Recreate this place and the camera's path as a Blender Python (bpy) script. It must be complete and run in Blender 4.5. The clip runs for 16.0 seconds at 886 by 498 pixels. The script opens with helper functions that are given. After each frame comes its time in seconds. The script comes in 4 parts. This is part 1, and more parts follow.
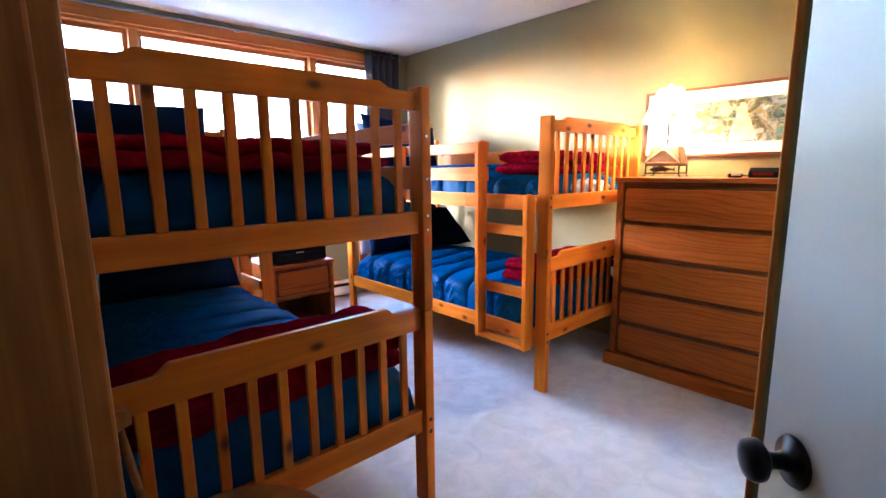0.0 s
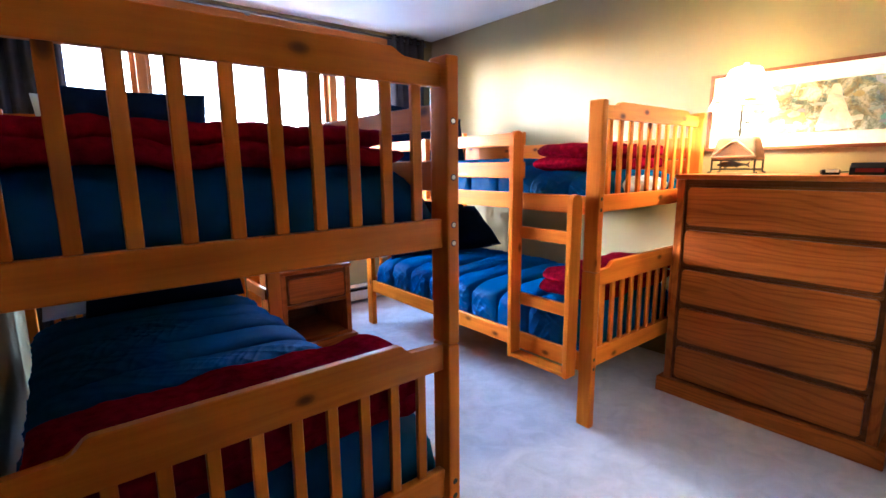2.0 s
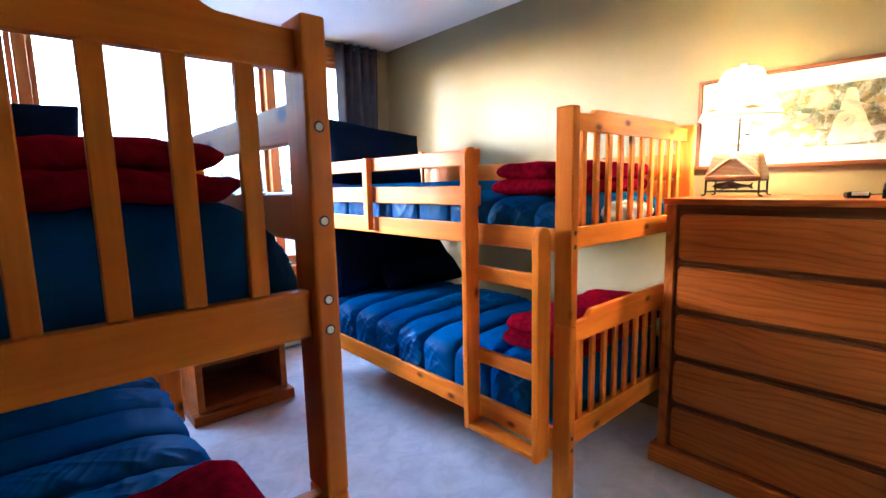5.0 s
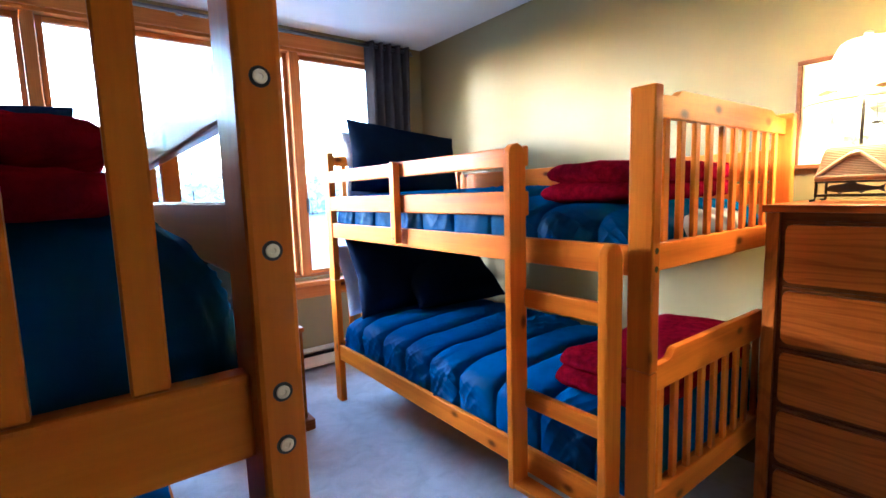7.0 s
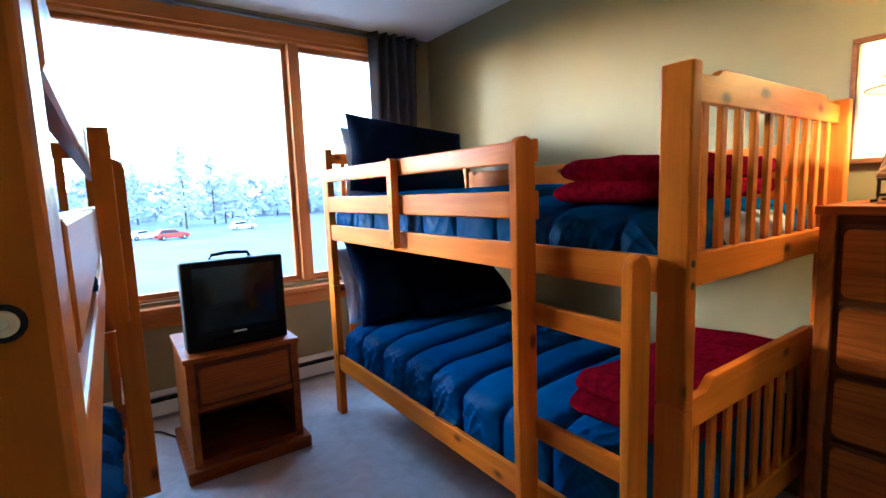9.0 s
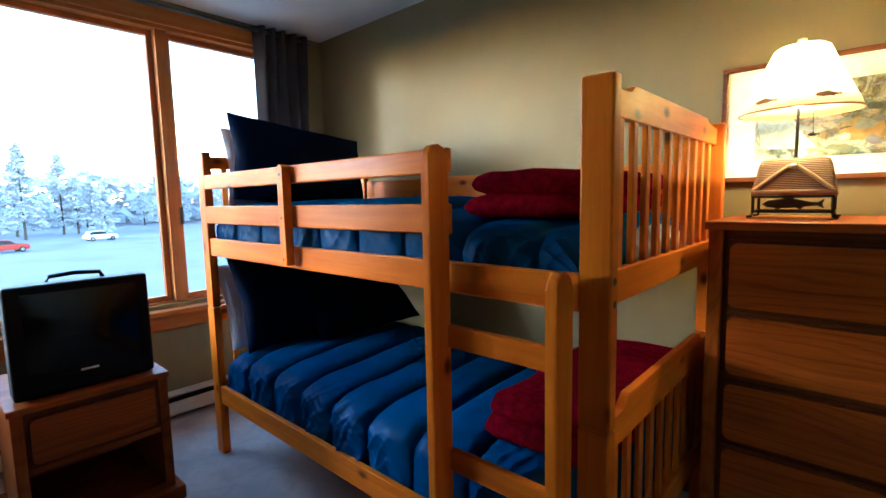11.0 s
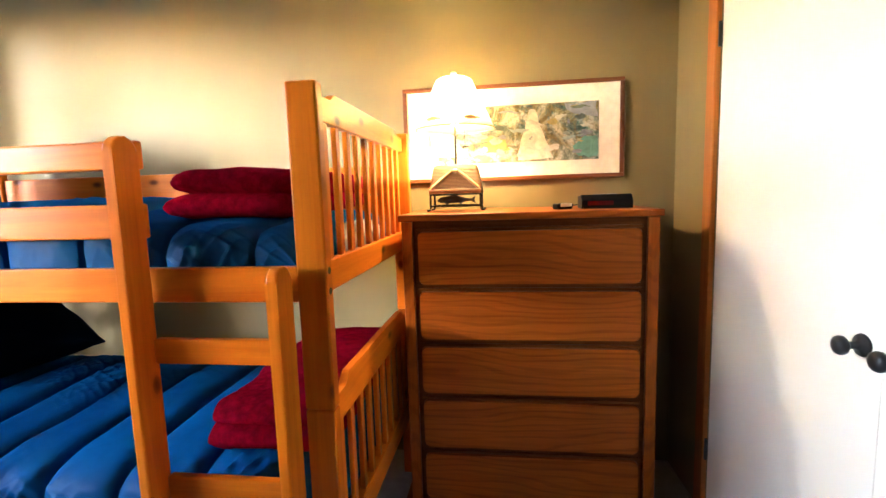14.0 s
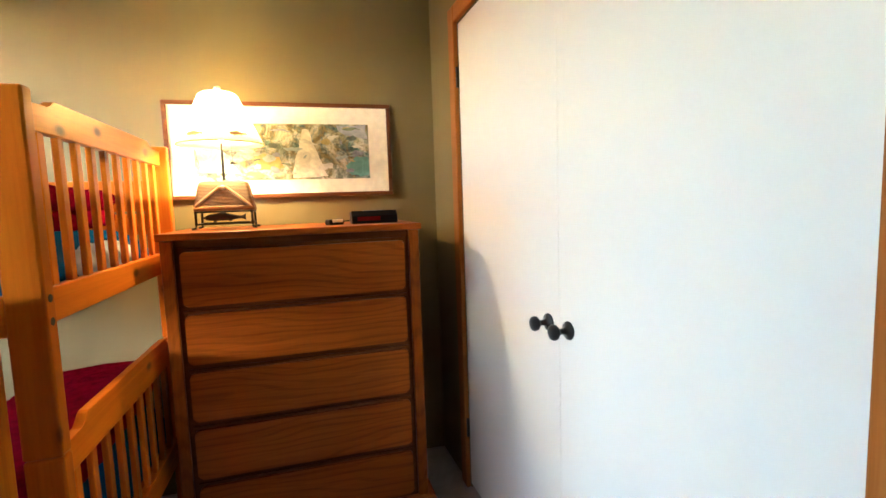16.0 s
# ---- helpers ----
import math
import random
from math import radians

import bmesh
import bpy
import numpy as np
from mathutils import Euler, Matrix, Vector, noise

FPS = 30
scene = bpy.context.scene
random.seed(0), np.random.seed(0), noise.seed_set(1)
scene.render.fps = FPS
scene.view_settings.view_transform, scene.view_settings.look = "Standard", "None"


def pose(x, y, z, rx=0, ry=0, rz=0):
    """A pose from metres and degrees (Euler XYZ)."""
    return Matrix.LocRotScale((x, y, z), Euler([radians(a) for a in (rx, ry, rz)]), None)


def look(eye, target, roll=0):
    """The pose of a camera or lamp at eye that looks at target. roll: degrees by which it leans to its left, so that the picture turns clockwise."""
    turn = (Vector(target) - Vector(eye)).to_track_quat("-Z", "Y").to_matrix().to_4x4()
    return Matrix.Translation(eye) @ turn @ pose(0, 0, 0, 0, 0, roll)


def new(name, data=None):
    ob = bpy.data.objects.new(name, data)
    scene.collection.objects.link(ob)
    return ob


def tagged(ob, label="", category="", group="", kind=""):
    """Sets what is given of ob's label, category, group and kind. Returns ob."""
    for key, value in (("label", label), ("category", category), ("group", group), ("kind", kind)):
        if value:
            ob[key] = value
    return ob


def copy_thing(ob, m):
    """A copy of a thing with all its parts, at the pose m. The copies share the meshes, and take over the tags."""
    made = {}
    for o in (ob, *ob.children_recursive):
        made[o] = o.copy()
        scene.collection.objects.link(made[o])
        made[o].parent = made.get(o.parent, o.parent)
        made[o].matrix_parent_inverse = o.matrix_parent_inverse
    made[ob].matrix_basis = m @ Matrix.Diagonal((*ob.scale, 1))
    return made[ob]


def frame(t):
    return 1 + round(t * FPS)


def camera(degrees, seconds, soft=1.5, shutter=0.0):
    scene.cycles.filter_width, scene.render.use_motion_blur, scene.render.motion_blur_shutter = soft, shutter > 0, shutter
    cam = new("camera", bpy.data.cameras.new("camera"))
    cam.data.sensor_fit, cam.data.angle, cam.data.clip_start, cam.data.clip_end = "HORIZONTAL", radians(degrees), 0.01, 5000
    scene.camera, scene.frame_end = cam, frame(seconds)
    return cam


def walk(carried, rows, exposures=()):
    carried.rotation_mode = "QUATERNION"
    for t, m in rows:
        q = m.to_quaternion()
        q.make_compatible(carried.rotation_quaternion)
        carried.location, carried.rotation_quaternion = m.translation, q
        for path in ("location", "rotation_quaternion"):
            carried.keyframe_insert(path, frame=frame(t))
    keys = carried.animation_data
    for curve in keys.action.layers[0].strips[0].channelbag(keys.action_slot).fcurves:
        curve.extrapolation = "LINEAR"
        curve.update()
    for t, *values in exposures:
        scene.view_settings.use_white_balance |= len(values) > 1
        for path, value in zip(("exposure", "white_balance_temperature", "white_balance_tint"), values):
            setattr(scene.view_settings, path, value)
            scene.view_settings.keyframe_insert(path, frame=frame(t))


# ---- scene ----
cam = camera(86.4, 16.0)
PATH = [
    (0, (0.336, 0.24, 1.214), (1.659, 1.703, 0.881), -0.6),
    (0.5, (0.396, 0.306, 1.208), (1.675, 1.804, 0.861), -0.8),
    (1, (0.451, 0.368, 1.204), (1.69, 1.897, 0.844), -1.0),
    (1.5, (0.501, 0.422, 1.211), (1.713, 1.968, 0.84), -0.7),
    (2, (0.572, 0.517, 1.214), (1.809, 2.049, 0.863), -0.6),
    (2.5, (0.63, 0.577, 1.221), (1.91, 2.079, 0.89), -0.1),
    (3, (0.687, 0.611, 1.229), (1.993, 2.093, 0.912), -0.1),
    (3.5, (0.779, 0.661, 1.231), (2.105, 2.129, 0.932), -0.4),
    (4, (0.874, 0.703, 1.234), (2.21, 2.164, 0.948), -0.8),
    (4.2, (0.905, 0.714, 1.233), (2.241, 2.175, 0.955), -1.0),
    (6.5, (1.177, 0.987, 1.238), (2.4, 2.547, 0.977), -1.4),
    (7, (1.226, 1.041, 1.225), (2.421, 2.627, 0.991), -1.8),
    (7.5, (1.268, 1.08, 1.225), (2.432, 2.689, 0.987), -2.0),
    (8, (1.317, 1.113, 1.232), (2.453, 2.74, 0.982), -2.1),
    (8.2, (1.33, 1.122, 1.231), (2.454, 2.758, 0.983), -2.3),
    (10.3, (1.444, 1.244, 1.235), (2.746, 2.748, 1.03), -1.3),
    (10.5, (1.441, 1.255, 1.236), (2.792, 2.716, 1.032), -1.3),
    (11, (1.436, 1.29, 1.239), (2.918, 2.617, 1.025), -1.2),
    (11.5, (1.44, 1.31, 1.24), (3.046, 2.481, 1.012), -1.3),
    (12, (1.436, 1.319, 1.235), (3.16, 2.306, 1.003), -1.1),
    (12.5, (1.416, 1.309, 1.227), (3.232, 2.115, 0.998), -1.4),
    (13, (1.394, 1.3, 1.231), (3.282, 1.915, 0.99), -1.5),
    (13.5, (1.368, 1.283, 1.229), (3.307, 1.71, 0.987), -1.6),
    (14, (1.365, 1.266, 1.227), (3.334, 1.531, 0.993), -1.8),
    (14.5, (1.362, 1.238, 1.223), (3.347, 1.333, 0.998), -1.9),
    (15, (1.35, 1.213, 1.224), (3.336, 1.112, 1.009), -2.0),
    (15.5, (1.322, 1.187, 1.225), (3.285, 0.868, 1.021), -2.0),
    (16, (1.263, 1.158, 1.223), (3.178, 0.616, 1.032), -2.0),
]
EXPOSURES = [(0, 6.62, 5250, 26), (4, 6.5, 5200, 25), (6.5, 6.2, 5100, 18), (8.2, 5.85, 5050, 14), (10.3, 4.7, 5350, 13), (11, 4.75, 5350, 13),
             (12.5, 5.5, 5600, 20), (14, 6.1, 6000, 23), (15, 6.08, 5950, 22), (16, 5.68, 5950, 19)]
walk(cam, [(t, look(eye, target, roll)) for t, eye, target, roll in PATH], EXPOSURES)

# ---------------------------------------------------------------- world, sun, large lights
world = bpy.data.worlds.new("sky_world")
scene.world = world
world.use_nodes = True
wn = world.node_tree.nodes
sky = wn.new("ShaderNodeTexSky")
sky.sky_type, sky.sun_disc = "NISHITA", False
sky.sun_elevation, sky.sun_rotation = radians(8), radians(315)
sky.air_density, sky.dust_density, sky.ozone_density = 1.0, 0.25, 1.0
world.node_tree.links.new(sky.outputs[0], wn["Background"].inputs[0])
wn["Background"].inputs[1].default_value = 0.118

sun_data = bpy.data.lights.new("sun", "SUN")
sun_data.energy, sun_data.angle, sun_data.color = 0.115, radians(11), (0.76, 0.88, 1.0)
sun = new("sun", sun_data)
sun.matrix_world = look((-14.0, 14.0, 2.78), (0, 0, 0))

# guides the sky's light through the window; gives none of its own
win_data = bpy.data.lights.new("window_portal", "AREA")
win_data.shape, win_data.size, win_data.size_y = "RECTANGLE", 2.62, 1.52
win_data.cycles.is_portal = True
win_light = new("window_portal", win_data)
win_light.matrix_world = look((1.77, 4.385, 1.445), (1.77, 2.0, 1.445))

# ---------------------------------------------------------------- materials
def mat(name, rough=0.6, metal=0.0, coat=0.0, spec=0.5):
    m = bpy.data.materials.new(name)
    m.use_nodes = True
    b = m.node_tree.nodes["Principled BSDF"]
    b.inputs["Roughness"].default_value = rough
    b.inputs["Metallic"].default_value = metal
    b.inputs["Coat Weight"].default_value = coat
    b.inputs["Specular IOR Level"].default_value = spec
    return m, m.node_tree.nodes, m.node_tree.links, b


def coords(n, l, scale=(1, 1, 1)):
    c = n.new("ShaderNodeTexCoord")
    mp = n.new("ShaderNodeMapping")
    mp.inputs["Scale"].default_value = scale
    l.new(c.outputs["Object"], mp.inputs["Vector"])
    return mp.outputs["Vector"]


def noise_tex(n, l, vec, scale, detail=4, rough=0.55, distort=0.0):
    t = n.new("ShaderNodeTexNoise")
    t.inputs["Scale"].default_value = scale
    t.inputs["Detail"].default_value = detail
    t.inputs["Roughness"].default_value = rough
    t.inputs["Distortion"].default_value = distort
    l.new(vec, t.inputs["Vector"])
    return t.outputs["Fac"]


def ramp(n, l, fac, stops):
    r = n.new("ShaderNodeValToRGB")
    e = r.color_ramp.elements
    while len(e) < len(stops):
        e.new(0.5)
    for k, (p, c) in enumerate(stops):
        e[k].position, e[k].color = p, (*c, 1)
    l.new(fac, r.inputs["Fac"])
    return r.outputs["Color"]


def mixc(n, l, fac, a, b, mode="MIX"):
    m = n.new("ShaderNodeMix")
    m.data_type, m.blend_type = "RGBA", mode
    for sock, v in ((m.inputs["Factor"], fac), (m.inputs["A"], a), (m.inputs["B"], b)):
        if isinstance(v, (int, float)):
            sock.default_value = v
        elif isinstance(v, tuple):
            sock.default_value = (*v, 1)
        else:
            l.new(v, sock)
    return m.outputs["Result"]


def bump(n, l, b, height, strength, dist=0.01):
    k = n.new("ShaderNodeBump")
    k.inputs["Strength"].default_value = strength
    k.inputs["Distance"].default_value = dist
    l.new(height, k.inputs["Height"])
    l.new(k.outputs["Normal"], b.inputs["Normal"])


def shift(c, k):
    return tuple(min(1, v * k) for v in c)


def painted(name, col, rough=0.6, vary=0.06, scale=2.0, grain=140, strength=0.12):
    m, n, l, b = mat(name, rough, spec=0.15)
    v = coords(n, l)
    big = ramp(n, l, noise_tex(n, l, v, scale, 3), [(0.3, shift(col, 1 - vary)), (0.7, shift(col, 1 + vary))])
    l.new(big, b.inputs["Base Color"])
    bump(n, l, b, noise_tex(n, l, v, grain, 3), strength, 0.002)
    return m


def wood(name, axis, light, dark, knot=None, rough=0.32, coat=0.3, fine=1.0, fibre_mix=0.3, figure=0.0):
    """Wood with its grain along axis; each piece differs a little."""
    m, n, l, b = mat(name, rough, 0, coat, 0.09)
    b.inputs["Coat Roughness"].default_value = 0.18
    s = [22 * fine, 22 * fine, 22 * fine]
    s[axis] = 1.3 * fine
    v0 = coords(n, l, tuple(s))
    info = n.new("ShaderNodeObjectInfo")
    off = n.new("ShaderNodeVectorMath")
    off.operation = "MULTIPLY_ADD"
    comb = n.new("ShaderNodeCombineXYZ")
    for k in range(3):
        l.new(info.outputs["Random"], comb.inputs[k])
    l.new(comb.outputs[0], off.inputs[0])
    off.inputs[1].default_value = (37, 53, 71)
    l.new(v0, off.inputs[2])
    v = off.outputs[0]
    grain = noise_tex(n, l, v, 1.0, 5, 0.6, 0.6)
    col = ramp(n, l, grain, [(0.28, dark), (0.5, tuple((a + c) / 2 for a, c in zip(light, dark))), (0.68, light)])
    s2 = [160.0] * 3
    s2[axis] = 5.0
    v2 = coords(n, l, tuple(s2))
    fibre = noise_tex(n, l, v2, 1.0, 2)
    col = mixc(n, l, fibre_mix, col, ramp(n, l, fibre, [(0.3, shift(dark, 0.8)), (0.7, shift(light, 1.1))]))
    if knot:
        # knots: flat spots laid along the piece, a few to a metre
        sep = n.new("ShaderNodeSeparateXYZ")
        l.new(coords(n, l), sep.inputs[0])
        across = n.new("ShaderNodeMath")
        across.operation = "ADD"
        if axis == 2:
            l.new(sep.outputs[0], across.inputs[0])
            l.new(sep.outputs[1], across.inputs[1])
        else:
            l.new(sep.outputs[2], across.inputs[0])
            across.inputs[1].default_value = 0.0
        cv = n.new("ShaderNodeCombineXYZ")
        l.new(sep.outputs[axis], cv.inputs[0])
        l.new(across.outputs[0], cv.inputs[1])
        add = n.new("ShaderNodeVectorMath")
        add.operation = "MULTIPLY_ADD"
        l.new(cv.outputs[0], add.inputs[0])
        add.inputs[1].default_value = (3.4, 6.2, 1.0)
        off2 = n.new("ShaderNodeVectorMath")
        off2.operation = "SCALE"
        off2.inputs["Scale"].default_value = 41.0
        l.new(comb.outputs[0], off2.inputs[0])
        l.new(off2.outputs[0], add.inputs[2])
        vo = n.new("ShaderNodeTexVoronoi")
        vo.voronoi_dimensions = "2D"
        vo.inputs["Scale"].default_value = 1.0
        l.new(add.outputs[0], vo.inputs["Vector"])
        k = ramp(n, l, vo.outputs["Distance"], [(0.03, (1, 1, 1)), (0.07, (0.6, 0.6, 0.6)), (0.085, (0.25, 0.25, 0.25)), (0.13, (0, 0, 0))])
        few = ramp(n, l, vo.outputs["Color"], [(0.44, (0, 0, 0)), (0.46, (1, 1, 1))])
        k = mixc(n, l, 1.0, k, few, "MULTIPLY")
        col = mixc(n, l, k, col, knot)
    if figure:
        wv = n.new("ShaderNodeTexWave")
        wv.bands_direction = "Z"
        wv.inputs["Scale"].default_value = 13.0
        wv.inputs["Distortion"].default_value = 24.0
        wv.inputs["Detail"].default_value = 2.0
        wv.inputs["Detail Scale"].default_value = 0.45
        s4 = [1.0, 1.0, 1.0]
        s4[axis] = 0.2
        sh = n.new("ShaderNodeVectorMath")
        sh.operation = "MULTIPLY_ADD"
        l.new(comb.outputs[0], sh.inputs[0])
        sh.inputs[1].default_value = (3, 5, 7)
        l.new(coords(n, l, tuple(s4)), sh.inputs[2])
        l.new(sh.outputs[0], wv.inputs["Vector"])
        col = mixc(n, l, figure, col, ramp(n, l, wv.outputs["Fac"], [(0.1, shift(dark, 0.8)), (0.35, light)]))
    # piece-to-piece tone
    tone = n.new("ShaderNodeMapRange")
    tone.inputs["To Min"].default_value, tone.inputs["To Max"].default_value = 0.86, 1.1
    l.new(info.outputs["Random"], tone.inputs["Value"])
    hs = n.new("ShaderNodeHueSaturation")
    l.new(tone.outputs[0], hs.inputs["Value"])
    l.new(col, hs.inputs["Color"])
    l.new(hs.outputs[0], b.inputs["Base Color"])
    bump(n, l, b, fibre, 0.08, 0.001)
    return m


def cloth(name, col, gloss=0.0, grain=600, strength=0.2, vary=0.12, scale=9):
    """Matt woven cloth, with a little soft gloss where it is satiny."""
    m, n, l, b = mat(name, 0.9)
    v = coords(n, l)
    c = ramp(n, l, noise_tex(n, l, v, scale, 4), [(0.3, shift(col, 1 - vary)), (0.7, shift(col, 1 + vary))])
    d = n.new("ShaderNodeBsdfDiffuse")
    d.inputs["Roughness"].default_value = 0.6
    l.new(c, d.inputs["Color"])
    g = n.new("ShaderNodeBsdfGlossy")
    g.inputs["Roughness"].default_value = 0.45
    mx = n.new("ShaderNodeMixShader")
    mx.inputs[0].default_value = gloss
    l.new(d.outputs[0], mx.inputs[1])
    l.new(g.outputs[0], mx.inputs[2])
    l.new(mx.outputs[0], n["Material Output"].inputs["Surface"])
    k = n.new("ShaderNodeBump")
    k.inputs["Strength"].default_value, k.inputs["Distance"].default_value = strength, 0.002
    l.new(noise_tex(n, l, v, grain, 3), k.inputs["Height"])
    l.new(k.outputs["Normal"], d.inputs["Normal"])
    l.new(k.outputs["Normal"], g.inputs["Normal"])
    return m


def plain(name, col, rough=0.5, metal=0.0, vary=0.08, scale=30, spec=0.5):
    m, n, l, b = mat(name, rough, metal, 0.0, spec)
    v = coords(n, l)
    c = ramp(n, l, noise_tex(n, l, v, scale, 3), [(0.3, shift(col, 1 - vary)), (0.7, shift(col, 1 + vary))])
    l.new(c, b.inputs["Base Color"])
    return m


PINE_L, PINE_D, KNOT = (0.65, 0.168, 0.006), (0.46, 0.095, 0.003), (0.12, 0.024, 0.003)
pine = [wood("pine_varnished_" + a, k, PINE_L, PINE_D, KNOT, 0.3, 0.0, 1.0, 0.12) for k, a in enumerate("xyz")]
OAK_L, OAK_D = (0.36, 0.088, 0.008), (0.17, 0.034, 0.003)
oak = [wood("oak_veneer_" + a, k, OAK_L, OAK_D, None, 0.4, 0.0, 1.0, 0.3, 0.24) for k, a in enumerate("xyz")]
# darker copy of the oak: shade of recesses and gaps put into the colour
oak_shaded = [wood("oak_shaded_recess_" + a, k, (0.15, 0.045, 0.009), (0.075, 0.02, 0.004), None, 0.5, 0.0, 1.5) for k, a in enumerate("xyz")]
FIR_L, FIR_D = (0.48, 0.165, 0.034), (0.32, 0.092, 0.016)
fir = [wood("fir_trim_" + a, k, FIR_L, FIR_D, None, 0.4, 0.0) for k, a in enumerate("xyz")]
wall_paint = painted("olive_tan_wall_paint", (0.204, 0.157, 0.071), 0.62, 0.05)
ceil_paint = painted("ceiling_white_texture", (0.62, 0.62, 0.62), 0.8, 0.04, 3, 60, 0.35)
door_paint = painted("door_white_paint", (0.76, 0.73, 0.67), 0.35, 0.02, 1.5, 50, 0.05)
heater_paint = painted("heater_beige_enamel", (0.55, 0.5, 0.4), 0.4, 0.04)
blue = cloth("comforter_blue", (0.001, 0.064, 0.195), 0.008, 500, 0.12, 0.12, 14)
seam_thread = cloth("seam_thread_navy", (0.001, 0.02, 0.07))
navy = cloth("pillow_navy", (0.002, 0.010, 0.034), 0.004)
white_cloth = cloth("pillow_white_cotton", (0.72, 0.74, 0.8))
fleece = cloth("fleece_red", (0.17, 0.002, 0.011), 0.0, 300, 1.0, 0.35, 40)
curtain_cloth = cloth("curtain_charcoal", (0.045, 0.04, 0.042))
steel = plain("rod_dark_steel", (0.12, 0.12, 0.13), 0.35, 0.9)
zinc = plain("bolt_zinc", (0.62, 0.55, 0.4), 0.35, 0.9)
bolt_brass = plain("bolt_pale_brass", (0.78, 0.66, 0.46), 0.4, 0.35)
iron = plain("black_iron", (0.02, 0.018, 0.016), 0.5, 0.4)
knob_black = plain("knob_black_bronze", (0.012, 0.012, 0.014), 0.28, 0.3)
black_plastic = plain("black_plastic", (0.004, 0.004, 0.005), 0.45, 0.0, 0.08, 30, 0.1)
red_plastic = plain("red_plastic_window", (0.12, 0.008, 0.008), 0.2)
grey_plastic = plain("grey_plastic", (0.2, 0.2, 0.21), 0.35)
screen_glass = plain("tv_screen_glass", (0.003, 0.0035, 0.004), 0.12, 0.0, 0.08, 30, 0.2)
mat_board = plain("mat_board_cream", (0.78, 0.74, 0.64), 0.7)
chair_wood = wood("chair_maple_dark", 0, (0.26, 0.1, 0.025), (0.15, 0.05, 0.012), None, 0.4, 0.2)
frame_wood = wood("picture_frame_walnut", 1, (0.2, 0.07, 0.025), (0.11, 0.035, 0.014), None, 0.4, 0.2)


def carpet_material():
    m, n, l, b = mat("carpet_greige_cut_pile", 0.95)
    b.inputs["Sheen Weight"].default_value = 0.05
    v = coords(n, l)
    col = ramp(n, l, noise_tex(n, l, v, 2.2, 4), [(0.3, (0.445, 0.405, 0.385)), (0.7, (0.545, 0.5, 0.475))])
    tuft = noise_tex(n, l, v, 260, 3, 0.7)
    col = mixc(n, l, 0.5, col, ramp(n, l, tuft, [(0.3, (0.37, 0.34, 0.32)), (0.7, (0.605, 0.56, 0.53))]))
    # trodden patches where the pile lies over
    trod = ramp(n, l, noise_tex(n, l, v, 9, 5, 0.65, 0.8), [(0.36, (0.8, 0.79, 0.78)), (0.62, (1.0, 1.0, 1.0))])
    l.new(mixc(n, l, 0.9, col, trod, "MULTIPLY"), b.inputs["Base Color"])
    bump(n, l, b, tuft, 0.6, 0.006)
    return m


def glass_material():
    m, n, l, b = mat("window_glass_dimming", 0.0)
    # added tint: dims the bright outdoors and gives it a pale blue cast
    b.inputs["Base Color"].default_value = (0.68, 0.745, 0.785, 1)
    b.inputs["Transmission Weight"].default_value = 1.0
    b.inputs["IOR"].default_value = 1.02
    return m


def shade_material():
    m, n, l, b = mat("lamp_shade_parchment", 0.8)
    v = coords(n, l)
    c = ramp(n, l, noise_tex(n, l, v, 25, 3), [(0.3, (0.86, 0.78, 0.6)), (0.7, (0.92, 0.85, 0.68))])
    l.new(c, b.inputs["Base Color"])
    tr = n.new("ShaderNodeBsdfTranslucent")
    l.new(c, tr.inputs["Color"])
    mx = n.new("ShaderNodeMixShader")
    mx.inputs[0].default_value = 0.6
    l.new(b.outputs[0], mx.inputs[1])
    l.new(tr.outputs[0], mx.inputs[2])
    l.new(mx.outputs[0], n["Material Output"].inputs["Surface"])
    return m


def painting_material():
    m, n, l, b = mat("watercolour_washes", 0.75)
    v = coords(n, l, (1, 1, 1))
    big = noise_tex(n, l, v, 9, 5, 0.65, 1.5)
    hue = noise_tex(n, l, v, 5.5, 4, 0.6, 2.0)
    a = ramp(n, l, big, [(0.38, (0.012, 0.02, 0.025)), (0.46, (0.09, 0.13, 0.09)), (0.52, (0.33, 0.38, 0.32)), (0.6, (0.7, 0.7, 0.62))])
    c = ramp(n, l, hue, [(0.36, (0.03, 0.22, 0.2)), (0.46, (0.14, 0.2, 0.2)), (0.55, (0.42, 0.31, 0.08)), (0.66, (0.25, 0.3, 0.22))])
    fine = noise_tex(n, l, v, 34, 3, 0.6, 2.5)
    strokes = ramp(n, l, fine, [(0.38, (0.25, 0.3, 0.28)), (0.5, (1, 1, 1))])
    l.new(mixc(n, l, 0.6, mixc(n, l, 0.42, a, c), strokes, "MULTIPLY"), b.inputs["Base Color"])
    return m


def basket_material():
    m, n, l, b = mat("lamp_creel_weave", 0.6)
    v = coords(n, l)
    w = n.new("ShaderNodeTexWave")
    w.inputs["Scale"].default_value = 60
    w.inputs["Distortion"].default_value = 1.0
    w.bands_direction = "Z"
    l.new(v, w.inputs["Vector"])
    c = ramp(n, l, w.outputs["Fac"], [(0.2, (0.13, 0.055, 0.015)), (0.8, (0.32, 0.165, 0.055))])
    l.new(c, b.inputs["Base Color"])
    bump(n, l, b, w.outputs["Fac"], 0.5, 0.003)
    return m


